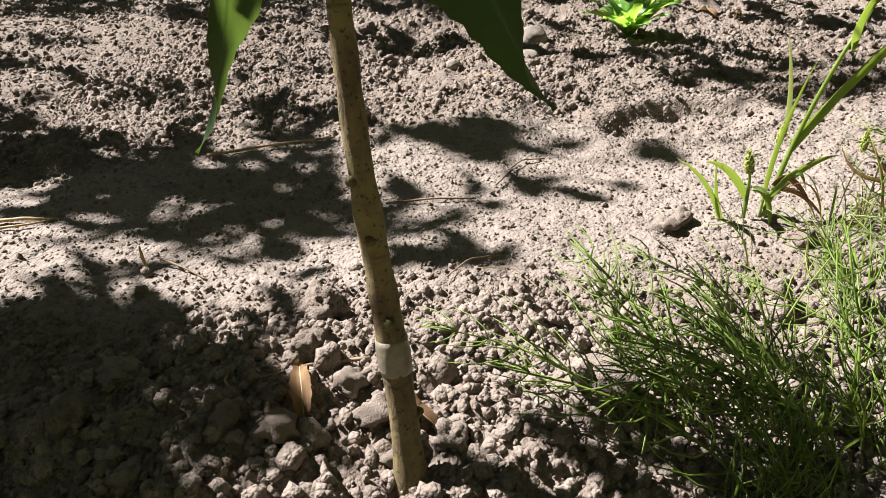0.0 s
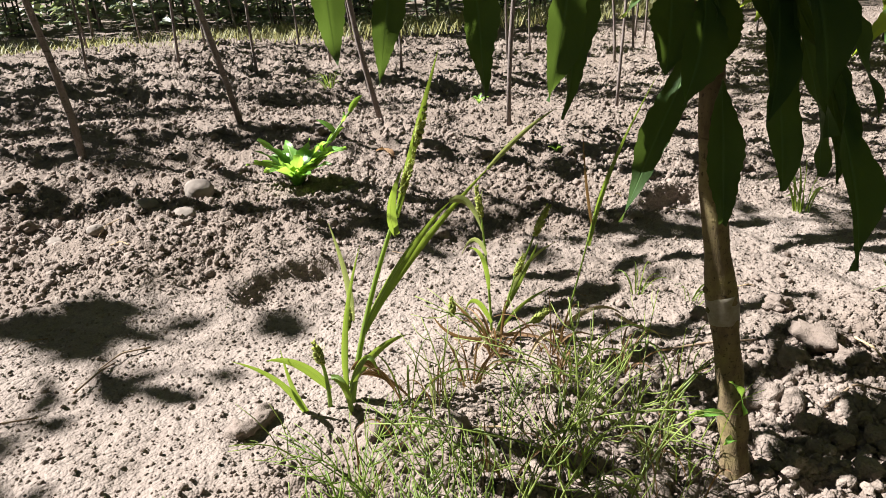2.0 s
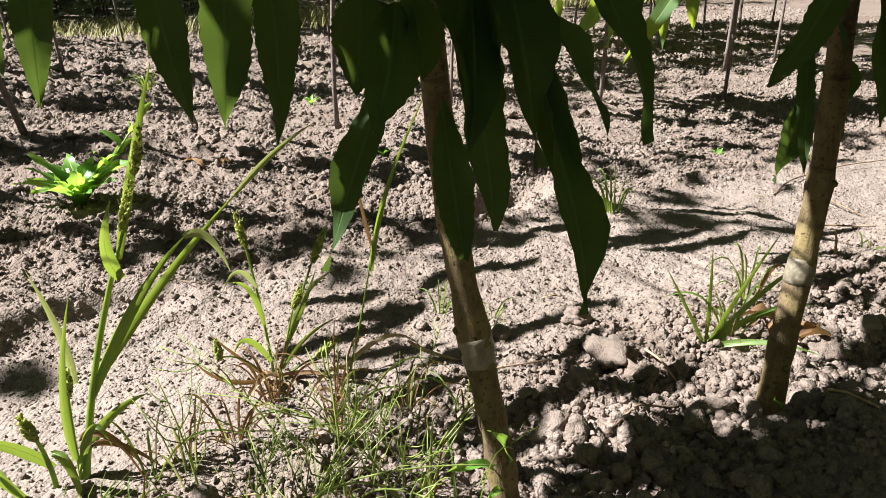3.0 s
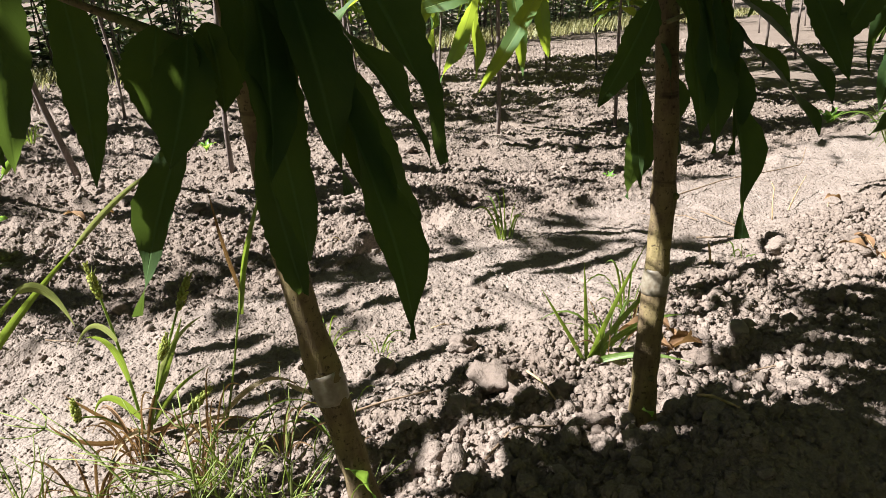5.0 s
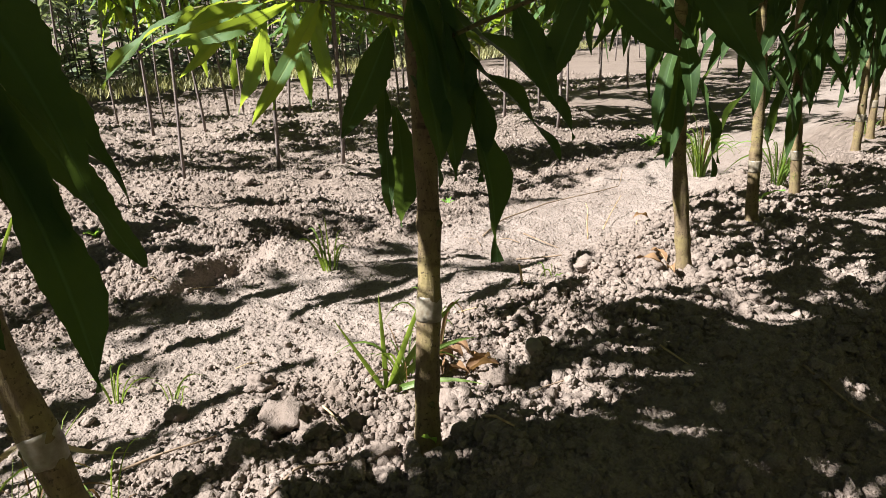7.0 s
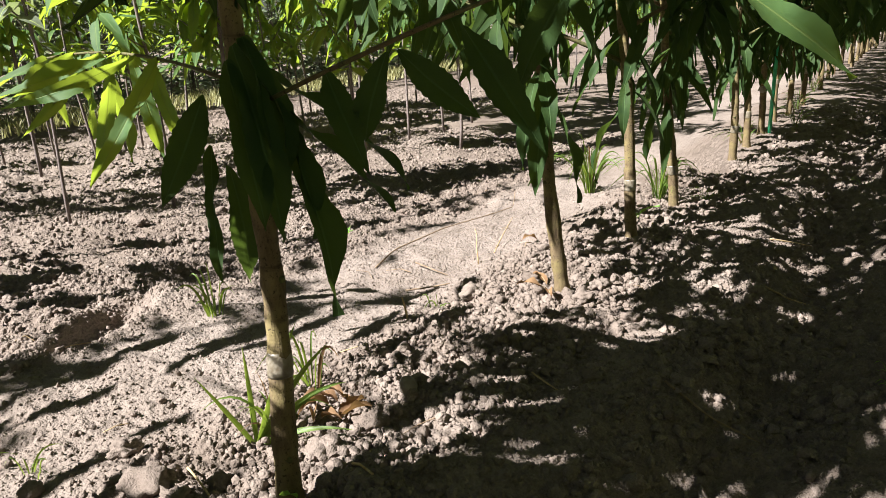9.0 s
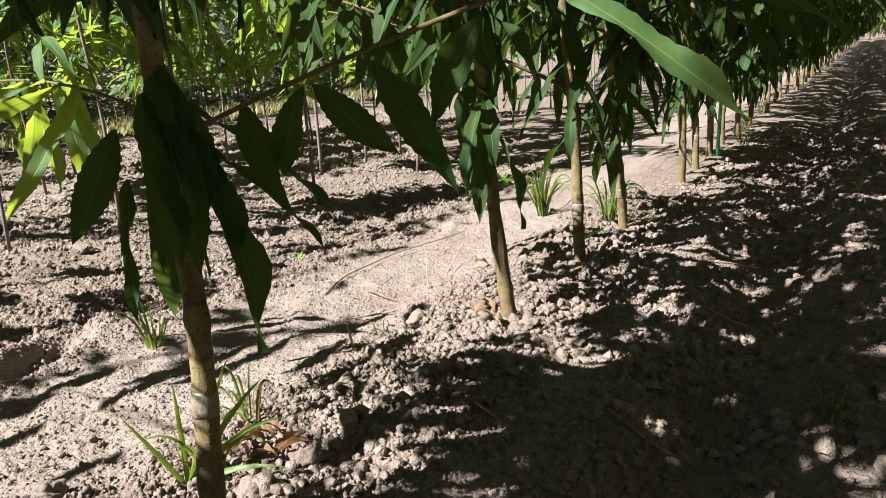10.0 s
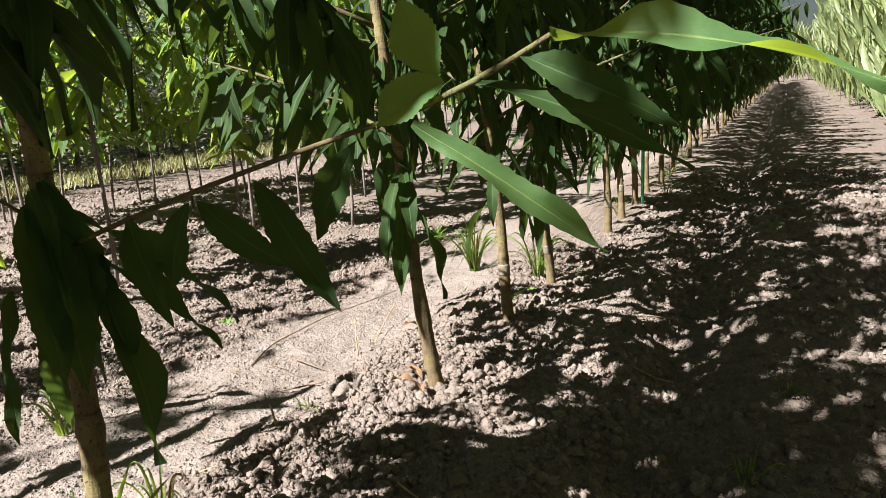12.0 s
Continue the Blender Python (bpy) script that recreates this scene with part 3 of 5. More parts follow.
        if singles < single and base[2] < low + 0.45:
            part("leaf", LEAF_MESHES[rng.randint(8)], holder, "", m @ Matrix.Scale(size, 4))
            singles += 1
        elif rest > 0:
            v, f, b = SMALL_BLADES[rng.randint(5)]
            bulk.add(moved(v * size, m), f, b)
            rest -= 1
    if bulk.n:
        ob = part("foliage", bulk.mesh("foliage", LEAF), tree, "dense upper foliage of long green leaves")
        ob["kind"] = "stuff"
    return tree


# these four stand left of the view, added so their crowns shade the soil
UNSEEN_TREE_0 = peach_tree((-0.40, 0.262), 3, single=0, rest=25, low=0.62, height=1.1, reach=0.5, lean=(0.0, 0.45), hood=0)
UNSEEN_TREE_A = peach_tree((-0.74, 0.245), 2, single=0, rest=185, low=0.40, height=0.98, reach=0.42, lean=(-0.16, 0.66), hood=0)
UNSEEN_TREE_B = peach_tree((-1.08, 0.225), 4, single=0, rest=380, low=0.65, height=1.2, reach=0.45, lean=(-0.08, 0.66), hood=0)
UNSEEN_TREE_C = peach_tree((-1.42, 0.20), 5, single=0, rest=600, low=0.45)
TREE_1 = peach_tree((0.0135, 0.284), 11, lean=(-0.016, 0.19), union=0.085, low=0.46, single=40, rest=520, radius=0.0076, taper=1.9, hood=2, back=1.0)
TREE_2 = peach_tree((0.603, 0.389), 12, lean=(-0.092, 0.113), union=0.140, low=0.44, single=40, rest=820, radius=0.0084, hood=6, hood_long=0.36)
TREE_3 = peach_tree((0.856, 0.374), 13, lean=(0.088, 0.092), union=0.128, low=0.46, single=40, rest=580, radius=0.0088, hood=3)
TREE_4 = peach_tree((1.420, 0.403), 14, lean=(0.002, 0.10), union=0.105, low=0.34, single=45, rest=340, hood=0, skirt=8, tape=False)
TREE_5 = peach_tree((1.755, 0.427), 15, lean=(-0.007, 0.08), union=0.10, low=0.29, single=90, rest=330, hood=0, skirt=8)
TREE_6 = peach_tree((2.036, 0.440), 16, lean=(-0.018, 0.09), union=0.09, low=0.28, single=80, rest=330, hood=0, skirt=8)
TREE_7 = peach_tree((2.592, 0.457), 17, lean=(-0.006, 0.026), union=0.09, low=0.30, single=60, rest=360, hood=0, skirt=16)
TREE_8 = peach_tree((2.848, 0.479), 18, lean=(-0.017, 0.07), union=0.10, low=0.30, single=40, rest=380, hood=0, skirt=16)
FAR_TREES = [TREE_7, TREE_8, peach_tree((3.08, 0.488), 19, single=0, rest=430, low=0.28, hood=0, skirt=12), peach_tree((3.36, 0.505), 20, single=0, rest=430, low=0.30, lean=(0.03, 0.0), hood=0, skirt=12)]
rng_row = random.Random(4)
x = 3.62
while x < 24:
    y = float(row_y(x)) + rng_row.uniform(-0.03, 0.03)
    copy_thing(FAR_TREES[rng_row.choice((2, 3))], Matrix.Translation((x, y, gz(x, y) - 0.005)) @ Matrix.Rotation(rng_row.uniform(0, 6.28), 4, "Z"))
    x += rng_row.uniform(0.25, 0.36)

# leaves that hang low on the near trees
# the first four sit above the view, turned to the sun as shade for the next
set_leaf(TREE_1, (-0.02, 0.335, 0.50), (-0.10, 0.405, 0.42), 0.042, (-0.6, 0.3, 1))
set_leaf(TREE_1, (0.01, 0.335, 0.49), (-0.07, 0.385, 0.41), 0.040, (-0.6, 0.3, 1))
set_leaf(TREE_1, (0.00, 0.350, 0.52), (-0.05, 0.430, 0.44), 0.042, (-0.6, 0.3, 1))
set_leaf(TREE_1, (0.02, 0.340, 0.47), (-0.03, 0.395, 0.40), 0.036, (-0.6, 0.3, 1))
set_leaf(TREE_1, (0.045, 0.300, 0.365), (0.096, 0.300, 0.241), 0.052, (-0.33, -0.29, -0.135), 0.02)
set_leaf(TREE_1, (-0.022, 0.30, 0.365), (-0.062, 0.30, 0.234), 0.021, (0.9, -0.6, 0.1))
set_leaf(TREE_2, (0.580, 0.385, 0.365), (0.597, 0.319, 0.216), 0.032, (0.3, -1, 0.5))
set_leaf(TREE_2, (0.568, 0.412, 0.310), (0.582, 0.410, 0.205), 0.024, (-0.4, -1, 0.1))
set_leaf(TREE_2, (0.545, 0.395, 0.355), (0.490, 0.390, 0.237), 0.019, (-0.8, -0.6, 0.2))
set_leaf(TREE_2, (0.445, 0.510, 0.405), (0.460, 0.527, 0.287), 0.026)
set_leaf(TREE_2, (0.470, 0.420, 0.410), (0.458, 0.423, 0.305), 0.026)
set_leaf(TREE_2, (0.500, 0.480, 0.400), (0.497, 0.478, 0.279), 0.026)
set_leaf(TREE_2, (0.400, 0.520, 0.410), (0.383, 0.530, 0.305), 0.023)
set_leaf(TREE_2, (0.360, 0.570, 0.415), (0.366, 0.594, 0.313), 0.028)
set_leaf(TREE_2, (0.575, 0.340, 0.405), (0.600, 0.293, 0.308), 0.030, (0.2, -1, 0.4))
set_leaf(TREE_2, (0.600, 0.390, 0.365), (0.641, 0.362, 0.287), 0.022, (0.3, -0.6, 0.5))
set_leaf(TREE_2, (0.605, 0.400, 0.345), (0.662, 0.416, 0.234), 0.024, (0.3, -1, 0.2))
set_leaf(TREE_2, (0.560, 0.400, 0.420), (0.545, 0.345, 0.300), 0.032, (0.2, -1, 0.3))
set_leaf(TREE_2, (0.570, 0.390, 0.430), (0.575, 0.335, 0.290), 0.031, (0.2, -1, 0.3))
set_leaf(TREE_3, (0.870, 0.372, 0.375), (0.885, 0.322, 0.195), 0.032, (0.3, -1, 0.4))
set_leaf(TREE_3, (0.875, 0.416, 0.305), (0.892, 0.434, 0.200), 0.028, (-0.4, -1, 0.1))
set_leaf(TREE_3, (0.880, 0.370, 0.375), (0.960, 0.305, 0.280), 0.030, (0.4, -0.6, 0.8))
set_leaf(TREE_3, (0.880, 0.365, 0.350), (0.938, 0.304, 0.265), 0.026, (0.4, -0.6, 0.6))
set_leaf(TREE_3, (0.855, 0.405, 0.325), (0.816, 0.361, 0.238), 0.014, (-0.8, -0.3, 0.2))
set_leaf(TREE_3, (0.830, 0.370, 0.365), (0.796, 0.386, 0.295), 0.026, (-0.4, -1, 0.3))
set_leaf(TREE_3, (0.872, 0.395, 0.330), (0.905, 0.400, 0.235), 0.022, (0.3, -1, 0.1))
set_leaf(TREE_3, (0.855, 0.375, 0.385), (0.835, 0.330, 0.275), 0.030, (-0.2, -1, 0.4))
set_leaf(TREE_3, (0.868, 0.370, 0.400), (0.862, 0.335, 0.290), 0.030, (0.1, -1, 0.4))
set_leaf(TREE_3, (0.868, 0.372, 0.400), (0.885, 0.335, 0.255), 0.031, (0.2, -1, 0.4))
set_leaf(TREE_3, (0.860, 0.372, 0.395), (0.845, 0.325, 0.265), 0.031, (-0.3, -1, 0.4))
set_leaf(TREE_2, (0.560, 0.392, 0.405), (0.600, 0.345, 0.258), 0.031, (0.3, -1, 0.4))
set_leaf(TREE_2, (0.555, 0.392, 0.400), (0.555, 0.340, 0.262), 0.031, (0.0, -1, 0.4))
set_leaf(TREE_4, (1.375, 0.395, 0.295), (1.391, 0.366, 0.159), 0.032, (0.2, -1, 0.4))
set_leaf(TREE_4, (1.395, 0.420, 0.285), (1.440, 0.470, 0.163), 0.028, (-0.3, -1, 0.1))


def side_branch(tree, foot, mid, end, thick=0.0024):
    o = np.array(tree.location)
    part("branch", mesh_of("branch", *tube(curve3(foot, mid, end, 10) - o, np.linspace(thick, 0.0013, 10), 7, 0.05, 1), TWIG), tree)


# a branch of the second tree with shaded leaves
# leafy sprays added above the view over the field side, only to throw dapples on crust and ridge: the soil below each
# leaf's shadow, the leaf's height
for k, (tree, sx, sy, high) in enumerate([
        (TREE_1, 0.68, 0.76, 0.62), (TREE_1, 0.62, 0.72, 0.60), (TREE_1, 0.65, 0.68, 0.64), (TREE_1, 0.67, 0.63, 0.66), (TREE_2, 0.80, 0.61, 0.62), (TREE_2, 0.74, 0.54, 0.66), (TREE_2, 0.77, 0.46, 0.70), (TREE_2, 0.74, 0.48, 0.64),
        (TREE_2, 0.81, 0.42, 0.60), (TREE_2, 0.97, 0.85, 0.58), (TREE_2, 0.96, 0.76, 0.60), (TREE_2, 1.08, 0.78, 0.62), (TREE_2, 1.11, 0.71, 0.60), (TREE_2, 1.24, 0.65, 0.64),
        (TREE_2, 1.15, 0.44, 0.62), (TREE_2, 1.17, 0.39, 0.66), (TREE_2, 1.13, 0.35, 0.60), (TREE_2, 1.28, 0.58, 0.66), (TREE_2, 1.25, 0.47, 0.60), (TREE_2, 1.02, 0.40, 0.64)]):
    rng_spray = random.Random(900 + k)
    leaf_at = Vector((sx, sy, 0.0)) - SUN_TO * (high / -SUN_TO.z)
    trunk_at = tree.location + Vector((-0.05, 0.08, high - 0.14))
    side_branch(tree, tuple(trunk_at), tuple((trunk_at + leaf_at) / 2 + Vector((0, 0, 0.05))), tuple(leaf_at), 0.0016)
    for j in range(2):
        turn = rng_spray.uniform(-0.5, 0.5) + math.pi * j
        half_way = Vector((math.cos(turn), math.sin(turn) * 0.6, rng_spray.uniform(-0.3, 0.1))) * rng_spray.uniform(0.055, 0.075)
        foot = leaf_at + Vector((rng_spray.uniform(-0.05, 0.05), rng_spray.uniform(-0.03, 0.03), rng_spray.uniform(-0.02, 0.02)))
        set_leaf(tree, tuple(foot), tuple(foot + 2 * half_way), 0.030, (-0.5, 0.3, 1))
side_branch(TREE_2, (0.554, 0.405, 0.346), (0.523, 0.420, 0.363), (0.487, 0.460, 0.382), 0.0040)
set_leaf(TREE_2, (0.526, 0.410, 0.364), (0.512, 0.390, 0.320), 0.030, (-0.3, -1, 0.3))
set_leaf(TREE_2, (0.533, 0.390, 0.360), (0.510, 0.370, 0.307), 0.030, (-0.1, -1, 0.3))
set_leaf(TREE_2, (0.545, 0.400, 0.364), (0.541, 0.380, 0.326), 0.028, (0.2, -1, 0.3))
# a twig of the third tree that reaches over the field, its leaves lit from behind
side_branch(TREE_3, (0.878, 0.405, 0.37), (0.95, 0.66, 0.405), (1.005, 0.98, 0.385), 0.0016)
rng_twig = random.Random(21)
for k in range(16):
    q = 0.30 + 0.70 * k / 15
    foot = curve3((0.878, 0.405, 0.37), (0.95, 0.66, 0.405), (1.005, 0.98, 0.385), 50)[int(q * 49)]
    a = rng_twig.uniform(-1.2, 1.2) + (1.4 if k % 2 else -1.4)
    drop, out = rng_twig.uniform(0.035, 0.135), rng_twig.uniform(0.03, 0.09)
    tip = (foot[0] - 0.4 * out + math.sin(a) * out, foot[1] + 0.7 * out + math.cos(a) * out, foot[2] - drop)
    set_leaf(TREE_3, tuple(foot), tip, rng_twig.uniform(0.016, 0.022), (rng_twig.uniform(-1.0, 1.0), -1, rng_twig.uniform(-0.2, 1.2)), mat=LIT_LEAF)
# a low twig that reaches out over the track
side_branch(TREE_3, (0.868, 0.388, 0.345), (0.876, 0.25, 0.395), (0.882, 0.092, 0.434), 0.0018)
side_branch(TREE_3, (0.882, 0.094, 0.434), (0.884, 0.06, 0.445), (0.886, 0.026, 0.463), 0.0018)
set_leaf(TREE_3, (0.852, 0.076, 0.430), (0.886, 0.002, 0.371), 0.015, (-0.8, -0.1, 0.7), mat=LIT_LEAF)
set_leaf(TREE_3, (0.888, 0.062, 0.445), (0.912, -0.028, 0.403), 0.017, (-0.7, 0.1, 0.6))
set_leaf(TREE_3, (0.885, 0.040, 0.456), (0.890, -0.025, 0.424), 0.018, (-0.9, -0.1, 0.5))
set_leaf(TREE_3, (0.886, 0.026, 0.463), (0.875, -0.098, 0.436), 0.019, (-0.6, 0.2, 1), mat=LIT_LEAF)
set_leaf(TREE_3, (0.885, 0.078, 0.448), (0.872, 0.108, 0.428), 0.026, (-0.9, -0.3, 0.6), mat=LIT_LEAF)
set_leaf(TREE_3, (0.884, 0.079, 0.450), (0.884, 0.098, 0.485), 0.026, (-1, -0.2, 0.1), mat=LIT_LEAF)
set_leaf(TREE_3, (0.880, 0.194, 0.400), (0.872, 0.138, 0.333), 0.022, (-0.8, -0.4, 0.5))
set_leaf(TREE_3, (0.880, 0.126, 0.420), (0.900, 0.170, 0.365), 0.022, (-1, -0.3, 0.2))
set_leaf(TREE_3, (0.876, 0.247, 0.387), (0.880, 0.275, 0.330), 0.022, (-0.9, -0.5, 0.2))
set_leaf(TREE_3, (0.878, 0.240, 0.388), (0.905, 0.200, 0.345), 0.022, (-0.8, -0.4, 0.3))
set_leaf(TREE_3, (0.874, 0.300, 0.378), (0.860, 0.255, 0.315), 0.022, (-0.8, -0.6, 0.3))


# ---- saplings of the field ----
def sapling(at, seed, height=1.6, low=0.45, leafy=66, long_leaf=False, tilt=(0.0, 0.0), radius=0.0042):
    rng = np.random.RandomState(seed)
    tree = thing("field_sapling", "thin grey-brown bare-stemmed sapling with leaves higher up", "sapling", "saplings of the field", (*at, gz(*at)))
    z = np.linspace(-0.02, height, 16)
    line = np.stack([tilt[0] * z + 0.012 * np.sin(z * 7 + seed), tilt[1] * z + 0.012 * np.sin(z * 5 + seed), z], -1)
    line[:, :2] -= line[0, :2]
    part("stem", mesh_of("stem", *tube(line, radius * (1.25 - 0.8 * z / height) * (1 + 0.12 * rng.uniform(-1, 1, 16)), 8, 0.06, seed), STEM), tree)
    crown = Soup()
    for k in range(8):
        zb = rng.uniform(low * 0.85, height * 0.85)
        foot = np.array([np.interp(zb, z, line[:, 0]), np.interp(zb, z, line[:, 1]), zb])
        a = rng.uniform(0, 6.28)
        out = np.array([math.cos(a), math.sin(a), 0])
        ln = rng.uniform(0.12, 0.28)
        pts = curve3(foot, foot + out * ln * 0.5 + [0, 0, 0.3 * ln], foot + out * ln * 0.8 + [0, 0, ln], 6)
        part("branch", mesh_of("branch", *tube(pts, np.linspace(0.0026, 0.001, 6), 6, 0.05, k), STEM), tree)
        for s in range(leafy // 9):
            p = pts[rng.randint(1, 6)]
            way = hanging(rng, 0.45 if not long_leaf else 0.9)
            v, f, b = (SMALL_BLADES if long_leaf else ROUND_BLADES)[rng.randint(4)]
            crown.add(moved(v * rng.uniform(0.7, 1.2), aim(p, way, (rng.uniform(-0.4, 0.4), rng.uniform(-0.4, 0.4), 1))), f, b)
    for s in range(leafy // 3 + 8):
        zb = rng.uniform(low, height)
        p = np.array([np.interp(zb, z, line[:, 0]), np.interp(zb, z, line[:, 1]), zb])
        v, f, b = (SMALL_BLADES if long_leaf else ROUND_BLADES)[rng.randint(4)]
        crown.add(moved(v * rng.uniform(0.7, 1.2), aim(p, hanging(rng, 0.4), (rng.uniform(-0.4, 0.4), rng.uniform(-0.4, 0.4), 1))), f, b)
    ob = part("foliage", crown.mesh("foliage", LIT_LEAF if long_leaf else ROUND_LEAF), tree, "loose green leaves")
    ob["kind"] = "stuff"
    return tree


ROUND_BLADES = [blade(0.075, 0.036, 0.06, 0.3, 1.0, 200 + k, 4, 3, 0.5, 0.03) for k in range(4)]
SAPLINGS = [sapling((0.005, 1.53), 1, tilt=(-0.06, 0.0), radius=0.0062), sapling((0.318, 1.674), 2, tilt=(-0.12, 0.05), radius=0.0062), sapling((0.648, 1.688), 3, tilt=(-0.15, 0.0), radius=0.0058),
            sapling((0.948, 1.61), 4, tilt=(0.03, 0.02), radius=0.0045), sapling((1.323, 1.725), 5, tilt=(0.0, 0.0), radius=0.0036, low=0.5)]
LONG_SAPLINGS = [sapling((1.61, 1.72), 6, long_leaf=True, radius=0.0045, leafy=120), sapling((1.81, 1.67), 7, long_leaf=True, radius=0.005, tilt=(0.03, 0), leafy=230, low=0.38),
                 sapling((2.174, 1.517), 8, long_leaf=True, leafy=230, low=0.36)]


DENSE_SAPLINGS = [sapling((-0.258, 3.66), 9, leafy=135), sapling((-0.6, 2.7), 10, leafy=135, tilt=(0.04, 0.0))]


def more_saplings(spots, kinds, seed):
    rng = random.Random(seed)
    for px, py in spots:
        copy_thing(rng.choice(kinds), Matrix.Translation((px, py, gz(px, py) - 0.004)) @ Matrix.Rotation(rng.uniform(0, 6.28), 4, "Z"))


more_saplings([(-0.4, 1.6), (-1.08, 1.58), (-1.75, 1.57), (-2.1, 1.6)], SAPLINGS, 15)
more_saplings([(-0.176, 2.938), (0.151, 2.831), (0.418, 2.587), (0.254, 3.568), (0.708, 2.785), (0.971, 3.643), (0.928, 2.551), (0.69, 3.574), (-0.049, 3.9),
               (-1.0, 2.65), (-1.35, 2.6), (1.393, 2.643), (1.576, 3.316), (1.811, 3.326), (2.012, 3.28)], DENSE_SAPLINGS, 1)
more_saplings([(1.651, 2.611), (1.895, 2.666), (2.331, 2.692), (2.411, 3.225), (2.522, 1.815), (3.03, 1.80), (3.36, 1.87), (2.82, 1.83), (2.77, 1.53), (2.63, 2.49),
               (2.97, 2.64), (3.3, 2.6), (3.7, 1.9), (3.7, 2.7), (4.1, 1.95), (4.5, 2.0), (4.1, 2.8), (4.9, 2.05), (5.3, 2.1), (2.2, 3.0), (2.75, 2.95), (2.5, 3.45), (3.1, 3.2), (3.45, 3.1)], LONG_SAPLINGS[1:], 2)
# two unseen saplings off the rows, added for dappled shade on the near crust
more_saplings([(-1.32, 1.36)], LONG_SAPLINGS, 6)
sapling((-0.92, 1.09), 23, height=1.16, leafy=50)
# unseen block of saplings to the west, added to darken the field with their shade
rng_shade = random.Random(14)
more_saplings([(-0.75 - 0.42 * k + rng_shade.uniform(-0.1, 0.1), y + rng_shade.uniform(-0.08, 0.08)) for k in range(4) for y in (2.2, 2.65, 3.15, 3.65)], DENSE_SAPLINGS, 8)
rng_field = random.Random(9)
more_saplings([(5.7 + 0.42 * k, 2.1 + 0.03 * k + 1.0 * j + rng_field.uniform(-0.06, 0.06)) for k in range(14) for j in range(2)], LONG_SAPLINGS, 3)
more_saplings([(-0.3 + 0.34 * k + rng_field.uniform(-0.08, 0.08), 4.35 + 0.07 * 0.3 * k + 0.5 * j + rng_field.uniform(-0.1, 0.1)) for k in range(18) for j in range(2)], SAPLINGS, 4)


# ---- the leafy thicket behind the field, and the reeds beyond the track ----
def bush(name, label, category, at, seed, mat, shapes, width, height, leaves, low=0.02, upright=0.15):
    rng = np.random.RandomState(seed)
    root = thing(name, label, category, name + "s in a line", (*at, gz(*at)))
    for k in range(4):
        a = rng.uniform(0, 6.28)
        end = np.array([math.cos(a) * width * 0.6, math.sin(a) * width * 0.6, height * rng.uniform(0.75, 1)])
        part("stem", mesh_of("stem", *tube(curve3((0.04 * math.cos(a), 0.04 * math.sin(a), -0.02), end * [0.3, 0.3, 0.6], end, 7), np.linspace(0.006, 0.002, 7), 6, 0.05, k), STEM), root)
    crown = Soup()
    for k in range(leaves):
        h = low + (height - low) * rng.uniform(0, 1) ** 1.25
        a, q = rng.uniform(0, 6.28), width * math.sqrt(rng.uniform(0, 1)) * (0.75 + 0.4 * math.sin(5 * h + seed))
        p = (math.cos(a) * q, math.sin(a) * q, h)
        way = hanging(rng, 0.3)
        way.z += upright
        v, f, b = shapes[rng.randint(len(shapes))]
        crown.add(moved(v * rng.uniform(1.0, 1.9), aim(p, way, (rng.uniform(-0.6, 0.6), rng.uniform(-0.6, 0.6), 1))), f, b)
    ob = part("foliage", crown.mesh("foliage", mat), root)
    ob["kind"] = "stuff"
    return root


REED_BLADES = [blade(0.36, 0.027, 0.10 + 0.03 * k, 0.2, 0.5, 300 + k, 4, 3, 0.4, 0.0) for k in range(4)]
BUSHES = [bush("apple_bush", "dense leafy young apple bush with grey-green leaves", "bush", (0.2 + 0.5 * k, 4.7), 40 + k, ROUND_LEAF, ROUND_BLADES, 0.34, 1.8, 330) for k in range(3)]
rng_hedge = random.Random(2)
for k in range(54):
    j = k % 2
    px, py = -3.2 + 0.46 * (k // 2) + 0.23 * j + rng_hedge.uniform(-0.08, 0.08), 4.95 + 0.7 * j + 0.008 * k + rng_hedge.uniform(-0.1, 0.1)
    copy_thing(rng_hedge.choice(BUSHES), Matrix.Translation((px, py, gz(px, py))) @ Matrix.Rotation(rng_hedge.uniform(0, 6.28), 4, "Z"))
MEADOW = Soup()
rng_meadow = np.random.RandomState(77)
for k in range(13000):
    px, d = rng_meadow.uniform(-1.8, 7.0), rng_meadow.uniform(0, 1) ** 0.7
    py = 3.55 + 0.85 * d + 0.02 * px
    a, ln = rng_meadow.uniform(0, 6.28), rng_meadow.uniform(0.03, 0.10)
    q = np.array([px, py, 0.0])
    e = q + [math.cos(a) * ln * 0.6, math.sin(a) * ln * 0.6, ln * 0.8]
    w = np.array([math.sin(a), -math.cos(a), 0]) * 0.0032
    MEADOW.add([q - w, q + w, (q + e) / 2 + [0, 0, ln * 0.15] + w * 0.7, (q + e) / 2 + [0, 0, ln * 0.15] - w * 0.7, e], [(0, 1, 2, 3), (3, 2, 4)], np.array([(-1, 0, 0), (1, 0, 0), (1, 0.5, 0), (-1, 0.5, 0), (0, 1, 0)], float))
tagged(new("meadow_grass", MEADOW.mesh("meadow_grass", MEADOW_BLADE)), "pale dry and green grass strip along the field's edge", "grass", kind="stuff")
for k in range(26):
    px = -3.0 + 0.5 * k
    copy_thing(rng_hedge.choice(BUSHES), Matrix.Translation((px, 7.2, gz(px, 7.2))) @ Matrix.Rotation(rng_hedge.uniform(0, 6.28), 4, "Z") @ Matrix.Scale(1.35, 4))
